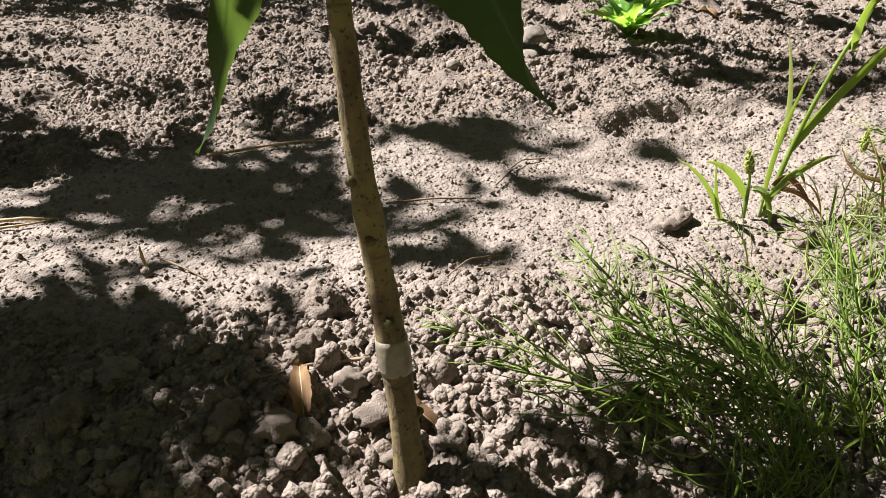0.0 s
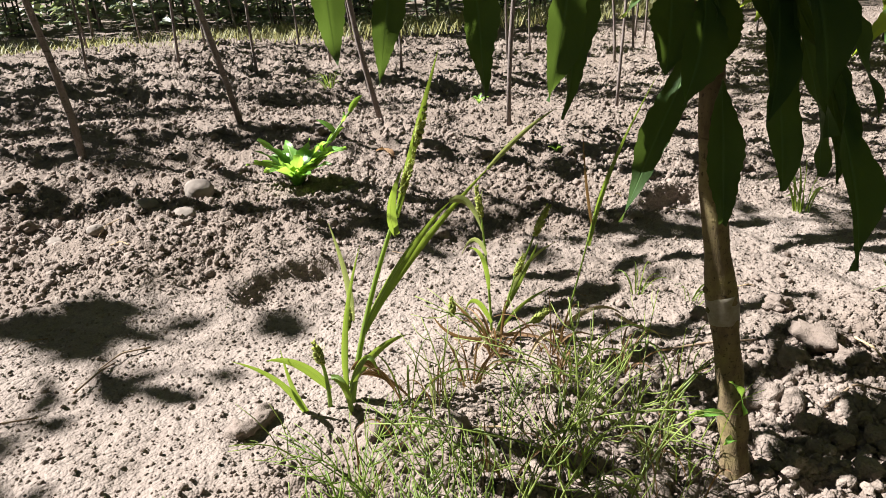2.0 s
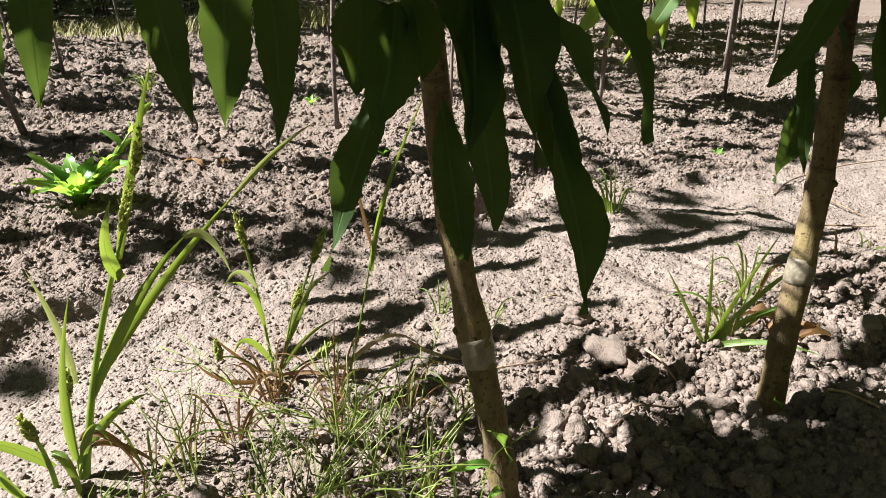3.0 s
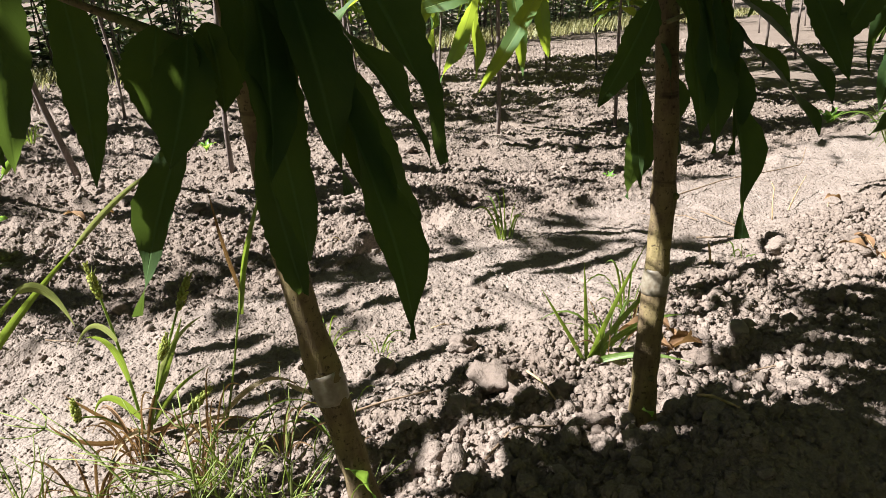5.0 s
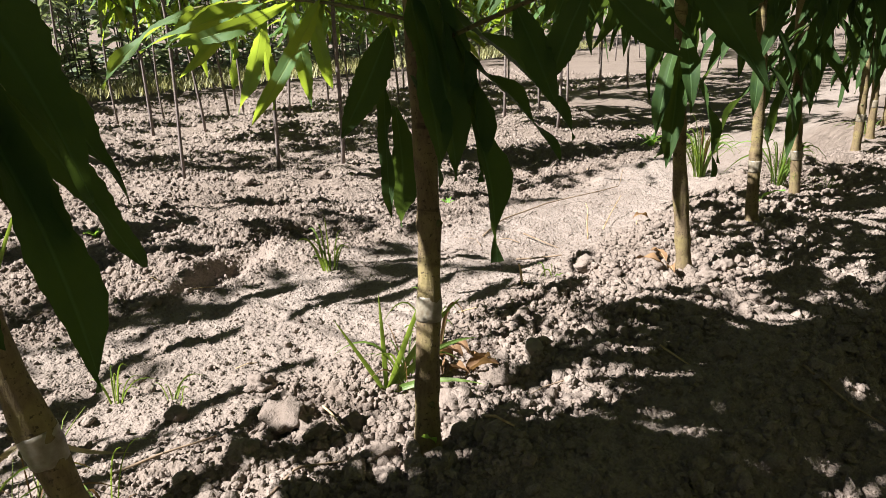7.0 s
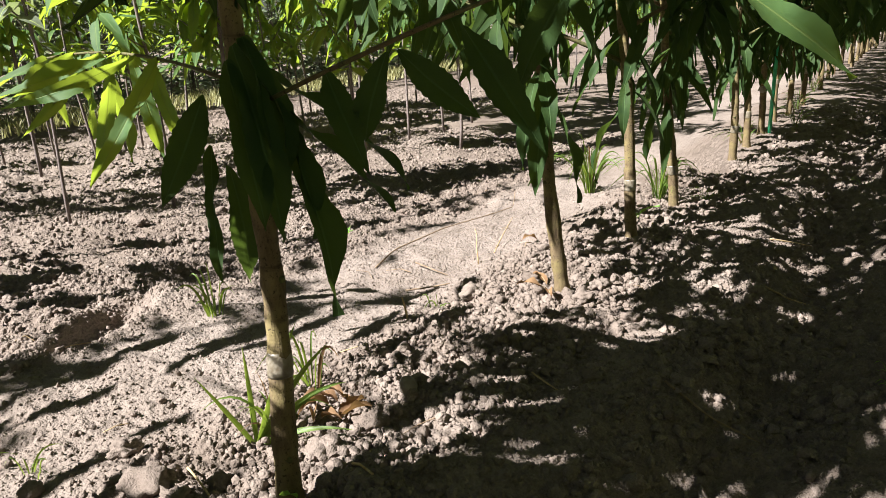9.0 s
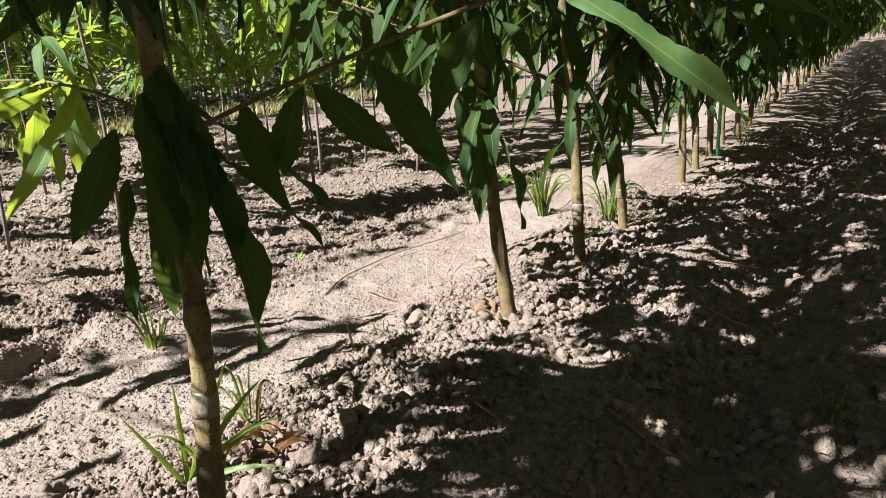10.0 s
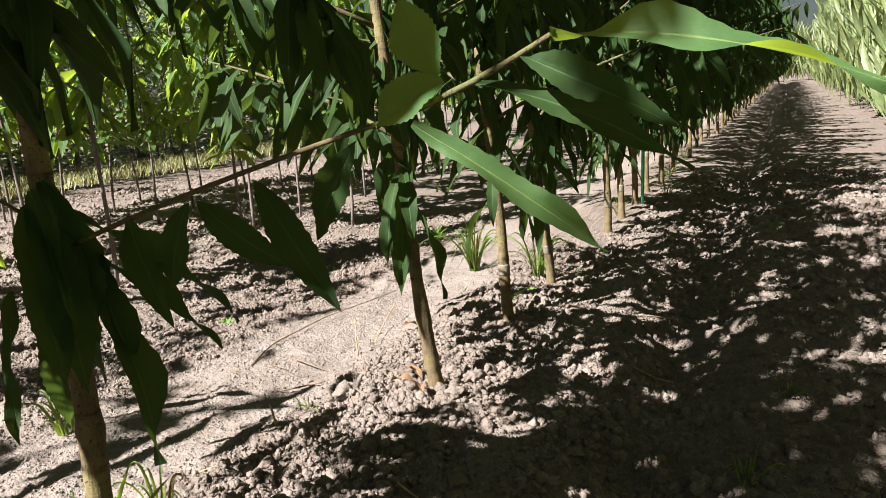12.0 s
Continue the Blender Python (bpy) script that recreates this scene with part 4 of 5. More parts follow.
REEDS = [bush("reed_clump", "tall pale green reed clump beside the track", "reeds", (6.0 + 0.6 * k, -0.75), 50 + k, REED, REED_BLADES, 0.26, 1.45, 200, 0.03, 2.4) for k in range(3)]
# clumps below about x = 4 are never seen; they are added to block skylight
for k in range(94):
    px = -2.2 + 0.36 * (k // 2) + 0.012 * max(0, k // 2 - 15) ** 2
    py = -1.08 + 0.085 * min(px, 3.0) + 0.035 * max(px - 3.0, 0) - 0.5 * (k % 2) + rng_hedge.uniform(-0.08, 0.08)
    copy_thing(rng_hedge.choice(REEDS), Matrix.Translation((px, py, gz(px, py))) @ Matrix.Rotation(rng_hedge.uniform(0, 6.28), 4, "Z"))

for k in range(9):
    px, py = 26.5 + 0.3 * (k % 2), 0.2 + 0.4 * k
    copy_thing(rng_hedge.choice(REEDS), Matrix.Translation((px, py, gz(px, py))) @ Matrix.Rotation(rng_hedge.uniform(0, 6.28), 4, "Z"))


# ---- grasses and weeds ----
def strip(points, width, face, seed=0):
    """A grass blade along a curve: v, f, blade coordinates."""
    p = np.asarray(points, float)
    d = np.gradient(p, axis=0)
    d /= np.linalg.norm(d, axis=1)[:, None]
    side = np.cross(d, np.asarray(face, float))
    side /= np.linalg.norm(side, axis=1)[:, None] + 1e-9
    up = np.cross(side, d)
    s = np.linspace(0, 1, len(p))
    w = width / 2 * np.minimum(1, 0.55 + 2 * s) * (1.0 - s ** 2.2) + width * 0.02
    v, b, f = [], [], []
    for k in range(len(p)):
        for q in (-1, 0, 1):
            v.append(p[k] + side[k] * q * w[k] + up[k] * abs(q) * w[k] * 0.45)
            b.append((q, s[k], 0))
    for k in range(len(p) - 1):
        for j in range(2):
            i = 3 * k + j
            f.append((i, i + 1, i + 4, i + 3))
    return np.array(v), f, np.array(b, float)


def grass_blade(root, foot, end, lift, width, mat=None, face=None, seed=0):
    foot, end = np.asarray(foot, float), np.asarray(end, float)
    mid = (foot + end) / 2 + np.array([0, 0, lift])
    v, f, b = strip(curve3(foot, mid, end, 11), width, face if face is not None else (0.2, -1, 0.6), seed)
    return part("blade", mesh_of("blade", v, f, mat or GRASS, True, b), root)


def grass_stalk(root, foot, mid, end, thick=0.0014, mat=None):
    return part("stalk", mesh_of("stalk", *tube(curve3(foot, mid, end, 9), np.linspace(thick, thick * 0.6, 9), 6, 0.05), mat or HORSETAIL, True), root)


def seed_head(root, foot, end, thick, seed):
    """A foxtail: spikelets and bristles round an axis."""
    rng = np.random.RandomState(seed)
    foot, end = np.asarray(foot, float), np.asarray(end, float)
    axis = end - foot
    length = np.linalg.norm(axis)
    axis /= length
    m = Soup()
    for k in range(90):
        s = rng.uniform(0, 1)
        a = 2.4 * k
        side = np.array(Vector(axis).orthogonal().normalized())
        out = side * math.cos(a) + np.cross(axis, side) * math.sin(a)
        r = thick * (0.55 + 0.45 * math.sin(math.pi * min(s + 0.15, 1)))
        c = foot + axis * length * s + out * r * 0.55
        q = aim(c, out * 0.55 + axis, out)
        m.add(moved(ICO_V * np.array([r * 0.30, r * 0.62, r * 0.30]), q), ICO_F.tolist())
        if k % 2 == 0:
            tip = c + (out * 0.75 + axis) * r * 1.7
            w = np.cross(out, axis) * 0.00022
            m.add([c - w, c + w, tip], [(0, 1, 2)])
    return part("seed_head", m.mesh("seed_head", HEAD), root, "yellow-green bristly seed head")


def grass_thing(at, label, name="foxtail_grass"):
    return thing(name, label, "grass", "weeds of the bed", (*at, gz(*at)))


FOX_A = grass_thing((0.352, 0.585), "tall bright green foxtail grass with broad blades and seed heads")
FOX_B = grass_thing((0.515, 0.665), "yellowing foxtail grass with upright bristly seed heads")
STALK_C = grass_thing((0.582, 0.633), "single leaning grass stalk with reddish base")


def local(root, *points):
    return [np.array(p) - np.array(root.location) for p in points]


def blade_at(root, foot, mid, end, width, mat=None, face=(0.2, -1, 0.3)):
    """A grass blade that passes by mid, in world places."""
    a, c, e = local(root, foot, mid, end)
    v, f, b = strip(curve3(a, 2 * c - (a + e) / 2, e, 13), width, face)
    return part("blade", mesh_of("blade", v, f, mat or GRASS, True, b), root)


def stalk_at(root, foot, mid, end, thick=0.0015, mat=None):
    a, c, e = local(root, foot, mid, end)
    return part("stalk", mesh_of("stalk", *tube(curve3(a, 2 * c - (a + e) / 2, e, 10), np.linspace(thick, thick * 0.6, 10), 6, 0.05), mat or HORSETAIL), root)


def head_at(root, foot, end, thick, seed):
    return seed_head(root, *local(root, foot, end), thick, seed)


stalk_at(FOX_A, (0.347, 0.590, 0.005), (0.372, 0.600, 0.095), (0.405, 0.60, 0.185), 0.0030)
stalk_at(FOX_A, (0.405, 0.60, 0.185), (0.412, 0.602, 0.20), (0.418, 0.603, 0.215), 0.0013)
head_at(FOX_A, (0.411, 0.600, 0.202), (0.423, 0.595, 0.238), 0.0045, 1)
head_at(FOX_A, (0.427, 0.605, 0.240), (0.436, 0.600, 0.272), 0.0045, 2)
stalk_at(FOX_A, (0.414, 0.602, 0.205), (0.421, 0.606, 0.225), (0.428, 0.606, 0.243), 0.0010)
blade_at(FOX_A, (0.404, 0.600, 0.165), (0.398, 0.590, 0.195), (0.407, 0.575, 0.232), 0.010)
blade_at(FOX_A, (0.405, 0.602, 0.18), (0.428, 0.606, 0.25), (0.452, 0.61, 0.315), 0.0075)
blade_at(FOX_A, (0.366, 0.600, 0.075), (0.410, 0.595, 0.147), (0.452, 0.59, 0.193), 0.009)
blade_at(FOX_A, (0.450, 0.590, 0.192), (0.466, 0.588, 0.188), (0.478, 0.585, 0.158), 0.007, REED)
blade_at(FOX_A, (0.368, 0.605, 0.080), (0.430, 0.61, 0.150), (0.500, 0.615, 0.212), 0.0085)
blade_at(FOX_A, (0.495, 0.615, 0.208), (0.530, 0.617, 0.236), (0.565, 0.62, 0.254), 0.005, REED)
blade_at(FOX_A, (0.345, 0.592, 0.03), (0.350, 0.590, 0.095), (0.369, 0.588, 0.166), 0.006)
blade_at(FOX_A, (0.358, 0.600, 0.09), (0.356, 0.602, 0.135), (0.347, 0.604, 0.184), 0.006, REED)
blade_at(FOX_A, (0.330, 0.592, 0.030), (0.305, 0.585, 0.066), (0.279, 0.575, 0.082), 0.0085)
blade_at(FOX_A, (0.305, 0.590, 0.012), (0.285, 0.585, 0.055), (0.252, 0.575, 0.088), 0.0055)
blade_at(FOX_A, (0.308, 0.590, 0.012), (0.298, 0.588, 0.040), (0.292, 0.585, 0.085), 0.005)
blade_at(FOX_A, (0.332, 0.588, 0.045), (0.342, 0.575, 0.035), (0.344, 0.565, -0.008), 0.007)
blade_at(FOX_A, (0.349, 0.592, 0.030), (0.375, 0.588, 0.062), (0.404, 0.585, 0.074), 0.0085)
blade_at(FOX_A, (0.347, 0.592, 0.020), (0.362, 0.580, 0.062), (0.372, 0.570, 0.048), 0.007)
blade_at(FOX_A, (0.352, 0.592, 0.045), (0.368, 0.585, 0.05), (0.392, 0.575, 0.012), 0.007, DRY)
blade_at(FOX_A, (0.352, 0.592, 0.040), (0.378, 0.585, 0.035), (0.405, 0.575, 0.004), 0.005, DRY)
blade_at(FOX_A, (0.346, 0.59, 0.008), (0.352, 0.57, 0.012), (0.358, 0.545, 0.004), 0.005, DRY)
blade_at(FOX_A, (0.348, 0.59, 0.006), (0.36, 0.57, 0.012), (0.375, 0.550, 0.003), 0.004, REED)
stalk_at(FOX_A, (0.328, 0.590, 0.010), (0.328, 0.588, 0.04), (0.325, 0.585, 0.064), 0.0022)
head_at(FOX_A, (0.325, 0.585, 0.062), (0.320, 0.583, 0.087), 0.0052, 3)
head_at(FOX_A, (0.352, 0.595, 0.086), (0.355, 0.595, 0.106), 0.0045, 4)
stalk_at(FOX_A, (0.345, 0.592, 0.01), (0.348, 0.594, 0.05), (0.352, 0.595, 0.088), 0.0015)

stalk_at(FOX_B, (0.517, 0.665, 0.0), (0.514, 0.667, 0.075), (0.507, 0.665, 0.146), 0.0016)
head_at(FOX_B, (0.507, 0.665, 0.143), (0.503, 0.665, 0.176), 0.0048, 5)
stalk_at(FOX_B, (0.520, 0.664, 0.0), (0.543, 0.664, 0.060), (0.567, 0.665, 0.115), 0.0018)
head_at(FOX_B, (0.566, 0.665, 0.112), (0.582, 0.664, 0.145), 0.0052, 6)
stalk_at(FOX_B, (0.521, 0.662, 0.0), (0.532, 0.660, 0.04), (0.542, 0.660, 0.074), 0.0013)
head_at(FOX_B, (0.542, 0.660, 0.072), (0.552, 0.659, 0.097), 0.0042, 7)
head_at(FOX_B, (0.468, 0.650, 0.046), (0.467, 0.648, 0.068), 0.0046, 8)
stalk_at(FOX_B, (0.512, 0.662, 0.0), (0.490, 0.655, 0.035), (0.468, 0.650, 0.048), 0.0012)
head_at(FOX_B, (0.556, 0.645, 0.022), (0.576, 0.642, 0.038), 0.0058, 9)
stalk_at(FOX_B, (0.522, 0.660, 0.0), (0.540, 0.652, 0.014), (0.557, 0.645, 0.023), 0.0014)
blade_at(FOX_B, (0.514, 0.665, 0.06), (0.505, 0.66, 0.10), (0.488, 0.65, 0.118), 0.006)
blade_at(FOX_B, (0.516, 0.664, 0.02), (0.495, 0.655, 0.055), (0.480, 0.645, 0.050), 0.006)
blade_at(FOX_B, (0.512, 0.665, 0.10), (0.497, 0.66, 0.122), (0.480, 0.65, 0.112), 0.005, REED)
blade_at(FOX_B, (0.535, 0.664, 0.045), (0.556, 0.66, 0.085), (0.585, 0.655, 0.105), 0.0055, REED)
blade_at(FOX_B, (0.530, 0.664, 0.03), (0.552, 0.66, 0.075), (0.566, 0.655, 0.110), 0.006)
blade_at(FOX_B, (0.525, 0.662, 0.01), (0.548, 0.655, 0.040), (0.580, 0.645, 0.060), 0.005)
blade_at(FOX_B, (0.515, 0.66, 0.005), (0.500, 0.645, 0.020), (0.480, 0.63, 0.006), 0.005, DRY)
blade_at(FOX_B, (0.512, 0.662, 0.004), (0.485, 0.655, 0.040), (0.462, 0.65, 0.075), 0.004, DRY)
blade_at(FOX_B, (0.518, 0.66, 0.004), (0.545, 0.64, 0.012), (0.575, 0.62, 0.004), 0.005, DRY)
blade_at(FOX_B, (0.512, 0.66, 0.004), (0.470, 0.655, 0.020), (0.445, 0.65, 0.055), 0.0045, DRY)

stalk_at(STALK_C, (0.582, 0.633, 0.0), (0.600, 0.633, 0.065), (0.617, 0.633, 0.140), 0.0013)
blade_at(STALK_C, (0.612, 0.633, 0.105), (0.622, 0.632, 0.155), (0.646, 0.630, 0.215), 0.0062)
blade_at(STALK_C, (0.617, 0.633, 0.14), (0.640, 0.634, 0.20), (0.683, 0.636, 0.275), 0.004)
blade_at(STALK_C, (0.615, 0.633, 0.125), (0.606, 0.634, 0.175), (0.602, 0.636, 0.225), 0.004, DRY)
blade_at(STALK_C, (0.580, 0.633, 0.010), (0.622, 0.627, 0.034), (0.652, 0.615, 0.020), 0.0055, PALE_DRY, (0.1, -0.6, 1))
blade_at(STALK_C, (0.640, 0.620, 0.027), (0.662, 0.607, 0.012), (0.692, 0.590, 0.004), 0.0060, PALE_DRY, (0.3, -0.6, 1))
blade_at(STALK_C, (0.584, 0.632, 0.010), (0.548, 0.612, 0.020), (0.520, 0.585, 0.006), 0.0050, PALE_DRY, (0.1, -0.6, 1))
blade_at(STALK_C, (0.520, 0.640, 0.012), (0.500, 0.625, 0.030), (0.475, 0.615, 0.012), 0.0045, PALE_DRY, (0.1, -0.6, 1))
stalk_at(STALK_C, (0.582, 0.633, 0.006), (0.565, 0.630, 0.012), (0.545, 0.628, 0.002), 0.0012, STRAW)


def tuft(name, label, at, seed, count, length, width, mat, spread=0.7, dry=0):
    rng = np.random.RandomState(seed)
    root = thing(name, label, "grass", "grass tufts", (*at, gz(*at)))
    for k in range(count):
        a = rng.uniform(0, 6.28)
        ln = length * rng.uniform(0.5, 1.1)
        lean = spread * rng.uniform(0.2, 1.0)
        out = np.array([math.cos(a), math.sin(a), 0])
        foot = out * rng.uniform(0, 0.012) + [0, 0, -0.004]
        end = foot + out * ln * lean + [0, 0, ln * (1.0 - 0.75 * lean) * rng.uniform(0.5, 1.0)]
        top = foot + out * ln * lean * 0.35 + [0, 0, ln * (1.0 - 0.3 * lean)]
        v, f, b = strip(curve3(foot, top, end, 9), width * rng.uniform(0.5, 1.2), (rng.uniform(-1, 1), -1, 0.7))
        part("blade", mesh_of("blade", v, f, DRY if k < dry else mat, True, b), root)
    return root


tuft("grass_tuft", "small pale green grass tuft on the crust", (1.129, 0.861), 1, 15, 0.10, 0.0042, GRASS, 0.6)
CLUMP = tuft("grass_clump", "bright green grass clump growing beside a trunk", (0.930, 0.476), 2, 14, 0.11, 0.0028, GRASS, 1.0, 3)
for tip_x, tip_y, tip_z, wide_of, bow in ((-0.036, 0.030, 0.085, 0.0065, 0.0), (0.045, -0.030, 0.125, 0.0090, 0.012), (0.070, -0.045, 0.095, 0.0085, 0.02), (0.015, 0.02, 0.10, 0.0075, 0.01), (0.085, -0.050, 0.045, 0.0075, 0.03), (0.05, -0.09, 0.02, 0.007, 0.02)):
    grass_blade(CLUMP, (-0.022, 0.010, -0.003), (-0.022 + tip_x, 0.010 + tip_y, tip_z), bow, wide_of)
tuft("grass_tuft", "bright green grass tuft close behind a trunk", (1.025, 0.530), 46, 12, 0.115, 0.0036, GRASS, 0.85, 1)
tuft("grass_clump", "tall pale green grass clump on lit soil", (2.19, 0.71), 3, 46, 0.20, 0.0055, GRASS, 0.75, 4)
tuft("grass_clump", "dark green grass clump round a thin trunk", (2.08, 0.49), 4, 30, 0.19, 0.0055, GRASS, 0.8)
tuft("grass_tuft", "low grass tuft on the shaded track", (1.36, -0.03), 5, 20, 0.06, 0.003, GRASS, 0.8)
tuft("grass_tuft", "low grass tuft on the shaded track", (2.7, 0.02), 6, 16, 0.06, 0.003, GRASS, 0.8)


tuft("dry_tuft", "tangled brown dry grass strands round a foxtail", (0.505, 0.62), 41, 14, 0.10, 0.0026, DRY, 1.0)
tuft("dry_tuft", "tangled brown dry grass strands round a foxtail", (0.555, 0.60), 42, 10, 0.085, 0.0024, DRY, 1.0)
tuft("dry_tuft", "tangled straw-coloured grass strands on the ridge", (0.46, 0.575), 43, 14, 0.08, 0.0022, REED, 1.0, 12)
tuft("grass_tuft", "thin yellow-green grass strands on the ridge", (0.60, 0.545), 44, 12, 0.085, 0.0020, REED, 0.95, 8)
tuft("grass_tuft", "thin yellow-green grass strands on the ridge", (0.53, 0.54), 45, 14, 0.085, 0.0020, GRASS, 0.95, 8)


# ---- horsetails ----
def horsetail(seed, height, lean, bushy=True):
    """A jointed stem with whorls of thin branches swept along it."""
    rng = np.random.RandomState(seed)
    root = thing("horsetail", "bright green field horsetail with thin wiry branches", "horsetail", "horsetails of the bed")
    a0 = 0.0
    out = np.array([math.cos(a0), math.sin(a0), 0])
    pts = curve3((0, 0, -0.01), out * height * 0.15 * lean + [0, 0, height * 0.45], out * height * lean + [0, 0, height * (1 - 0.6 * lean)], 10)
    part("stem", mesh_of("stem", *tube(pts, np.linspace(0.0012, 0.0005, 10), 5), HORSETAIL if bushy else PALE_HORSETAIL), root)
    whorls = Soup()
    for k in range(1, 9) if bushy else (2, 4, 5, 7):
        p = pts[k]
        ax = pts[k + 1] - pts[k - 1]
        ax /= np.linalg.norm(ax)
        n = rng.randint(3, 5) if bushy else rng.randint(1, 4)
        for j in range(n):
            a = 6.283 * j / n + rng.uniform(-0.5, 0.5)
            side = np.array(Vector(ax).orthogonal().normalized())
            o = side * math.cos(a) + np.cross(ax, side) * math.sin(a)
            ln = height * rng.uniform(0.35, 0.75) * (1.08 - 0.085 * k)
            e = p + o * ln * rng.uniform(0.3, 0.6) + ax * ln * rng.uniform(0.7, 0.95) + [0, 0, -0.05 * ln]
            whorls.add(*tube(curve3(p, p + o * ln * 0.36 + ax * ln * 0.15, e, 4), (0.0007, 0.00065, 0.0006, 0.0003), 3))
    ob = part("whorl", whorls.mesh("whorl", HORSETAIL if bushy else PALE_HORSETAIL), root)
    ob["kind"] = "stuff"
    return root


HORSETAILS = [horsetail(k, 0.115 + 0.014 * (k % 4), 0.45 + 0.19 * (k % 4)) for k in range(5)]
SPARSE = [horsetail(20 + k, 0.13 + 0.016 * (k % 4), 0.35 + 0.22 * (k % 4), False) for k in range(6)]
rng_horse = random.Random(6)
placed = set()


def horsetail_patch(count, cx, cy, rx, ry, bend, size, kinds=HORSETAILS, swing=75):
    """Stems round a spot, leaning mostly towards the bend (degrees)."""
    for k in range(count):
        px, py = rng_horse.gauss(cx, rx), rng_horse.gauss(cy, ry)
        turn = radians(bend + rng_horse.uniform(-swing, swing))
        m = Matrix.Translation((px, py, gz(px, py))) @ Matrix.Rotation(turn, 4, "Z") @ Matrix.Scale(size * rng_horse.uniform(0.7, 1.1), 4)
        plant = kinds[k % len(kinds)]
        if plant.name in placed:
            copy_thing(plant, m)
        else:
            plant.matrix_basis = m
            placed.add(plant.name)


horsetail_patch(8, 0.205, 0.275, 0.022, 0.018, 150, 1.0)
horsetail_patch(9, 0.285, 0.290, 0.030, 0.022, 115, 1.0)
horsetail_patch(5, 0.165, 0.335, 0.022, 0.018, 165, 0.8)
horsetail_patch(4, 0.245, 0.235, 0.03, 0.012, 90, 0.9)
horsetail_patch(6, 0.35, 0.36, 0.04, 0.025, 60, 0.85)
horsetail_patch(22, 0.42, 0.42, 0.08, 0.045, 90, 1.0, SPARSE, 170)
horsetail_patch(8, 0.56, 0.45, 0.05, 0.035, 90, 0.9, SPARSE, 170)
horsetail_patch(8, 0.33, 0.33, 0.06, 0.03, 90, 1.1, SPARSE, 120)
horsetail_patch(3, 0.27, 0.41, 0.045, 0.025, 120, 0.8)
horsetail_patch(2, 0.37, 0.44, 0.045, 0.025, 100, 0.75)
rng_tuft = random.Random(5)
for k in range(20):
    px, py = rng_tuft.uniform(0.32, 0.66), rng_tuft.uniform(0.37, 0.56)
    if abs(px - 0.60) > 0.03 or abs(py - 0.40) > 0.03:
        tuft("grass_tuft", "sparse yellow-green grass blades on the ridge", (px, py), 60 + k, 6, rng_tuft.uniform(0.06, 0.11), 0.0019, (REED, GRASS, REED)[k % 3], 0.9, 2)


# ---- clods, stones and litter ----
def lumpy(seed, rough=0.16, ball=FINE_BALL):
    """A clod of soil about one metre across, to be scaled."""
    v, f = ball
    out = []
    off = Vector((seed * 3.7, seed * 1.3, 0))
    for p in v:
        q = Vector(p)
        k = 1 + rough * 2.2 * noise.noise(q * 1.3 + off) + rough * 0.9 * noise.noise(q * 3.4 + off) + rough * 0.6 * noise.noise(q * 7 + off) + rough * 0.5 * noise.noise(q * 15 + off)
        out.append(tuple(q * 0.5 * k))
    return out, f.tolist()


CLOD_MESHES = [mesh_of("soil_clod", *lumpy(k, 0.24 + 0.04 * (k % 3)), CLOD) for k in range(7)]
SMALL_CLODS = [mesh_of("soil_clod", *lumpy(k, 0.24 + 0.04 * (k % 3), finer(BALL_V, BALL_F)), CLOD) for k in range(7)]
STONE_MESH = mesh_of("pebble", *lumpy(21, 0.06), PEBBLE)


def clod(x, y, size, seed, flat=0.8, sink=0.34, stone=False):
    rng = random.Random(seed)
    size *= 1.0 if stone or size < 0.024 else 0.84
    ob = new("pebble" if stone else "soil_clod", STONE_MESH if stone else (CLOD_MESHES if size > 0.022 else SMALL_CLODS)[seed % 7])
    h = size * flat
    ob.matrix_basis = Matrix.Translation((x, y, gz(x, y) + h * (0.5 - sink))) @ Matrix.Rotation(rng.uniform(0, 6.28), 4, "Z") @ Matrix.Rotation(rng.uniform(-0.3, 0.3), 4, "X") @ Matrix.Diagonal((size * rng.uniform(0.85, 1.25), size * rng.uniform(0.8, 1.1), h, 1))
    if stone:
        return tagged(ob, "small smooth grey-brown stone lying on the soil", "stone", "stones on the soil")
    return tagged(ob, "rounded clod of dry pinkish-brown soil" if size < 0.03 else "large rough clod of dry pinkish-brown soil", "clod", "clods of soil")


clod(-0.058, 0.387, 0.030, 1), clod(-0.061, 0.453, 0.045, 2), clod(-0.025, 0.349, 0.024, 3), clod(-0.203, 0.336, 0.030, 4), clod(-0.008, 0.325, 0.022, 5)
clod(0.038, 0.310, 0.028, 6), clod(0.134, 0.328, 0.040, 7), clod(-0.062, 0.309, 0.026, 8), clod(-0.099, 0.324, 0.020, 9), clod(-0.153, 0.291, 0.028, 10)
clod(-0.189, 0.383, 0.034, 11, 0.6), clod(1.001, 0.415, 0.042, 12, 0.9), clod(0.931, 0.407, 0.040, 13), clod(0.810, 0.514, 0.048, 14, 0.7), clod(0.829, 0.590, 0.032, 15)
clod(0.747, 0.615, 0.026, 16), clod(1.150, 0.494, 0.024, 17), clod(0.845, 0.462, 0.026, 18), clod(0.805, 0.471, 0.030, 19), clod(1.369, 0.532, 0.040, 20)
clod(1.388, 0.285, 0.026, 21), clod(0.745, 0.483, 0.034, 22), clod(1.206, 0.259, 0.024, 23), clod(0.69, 0.45, 0.034, 24), clod(0.83, 0.401, 0.028, 25)
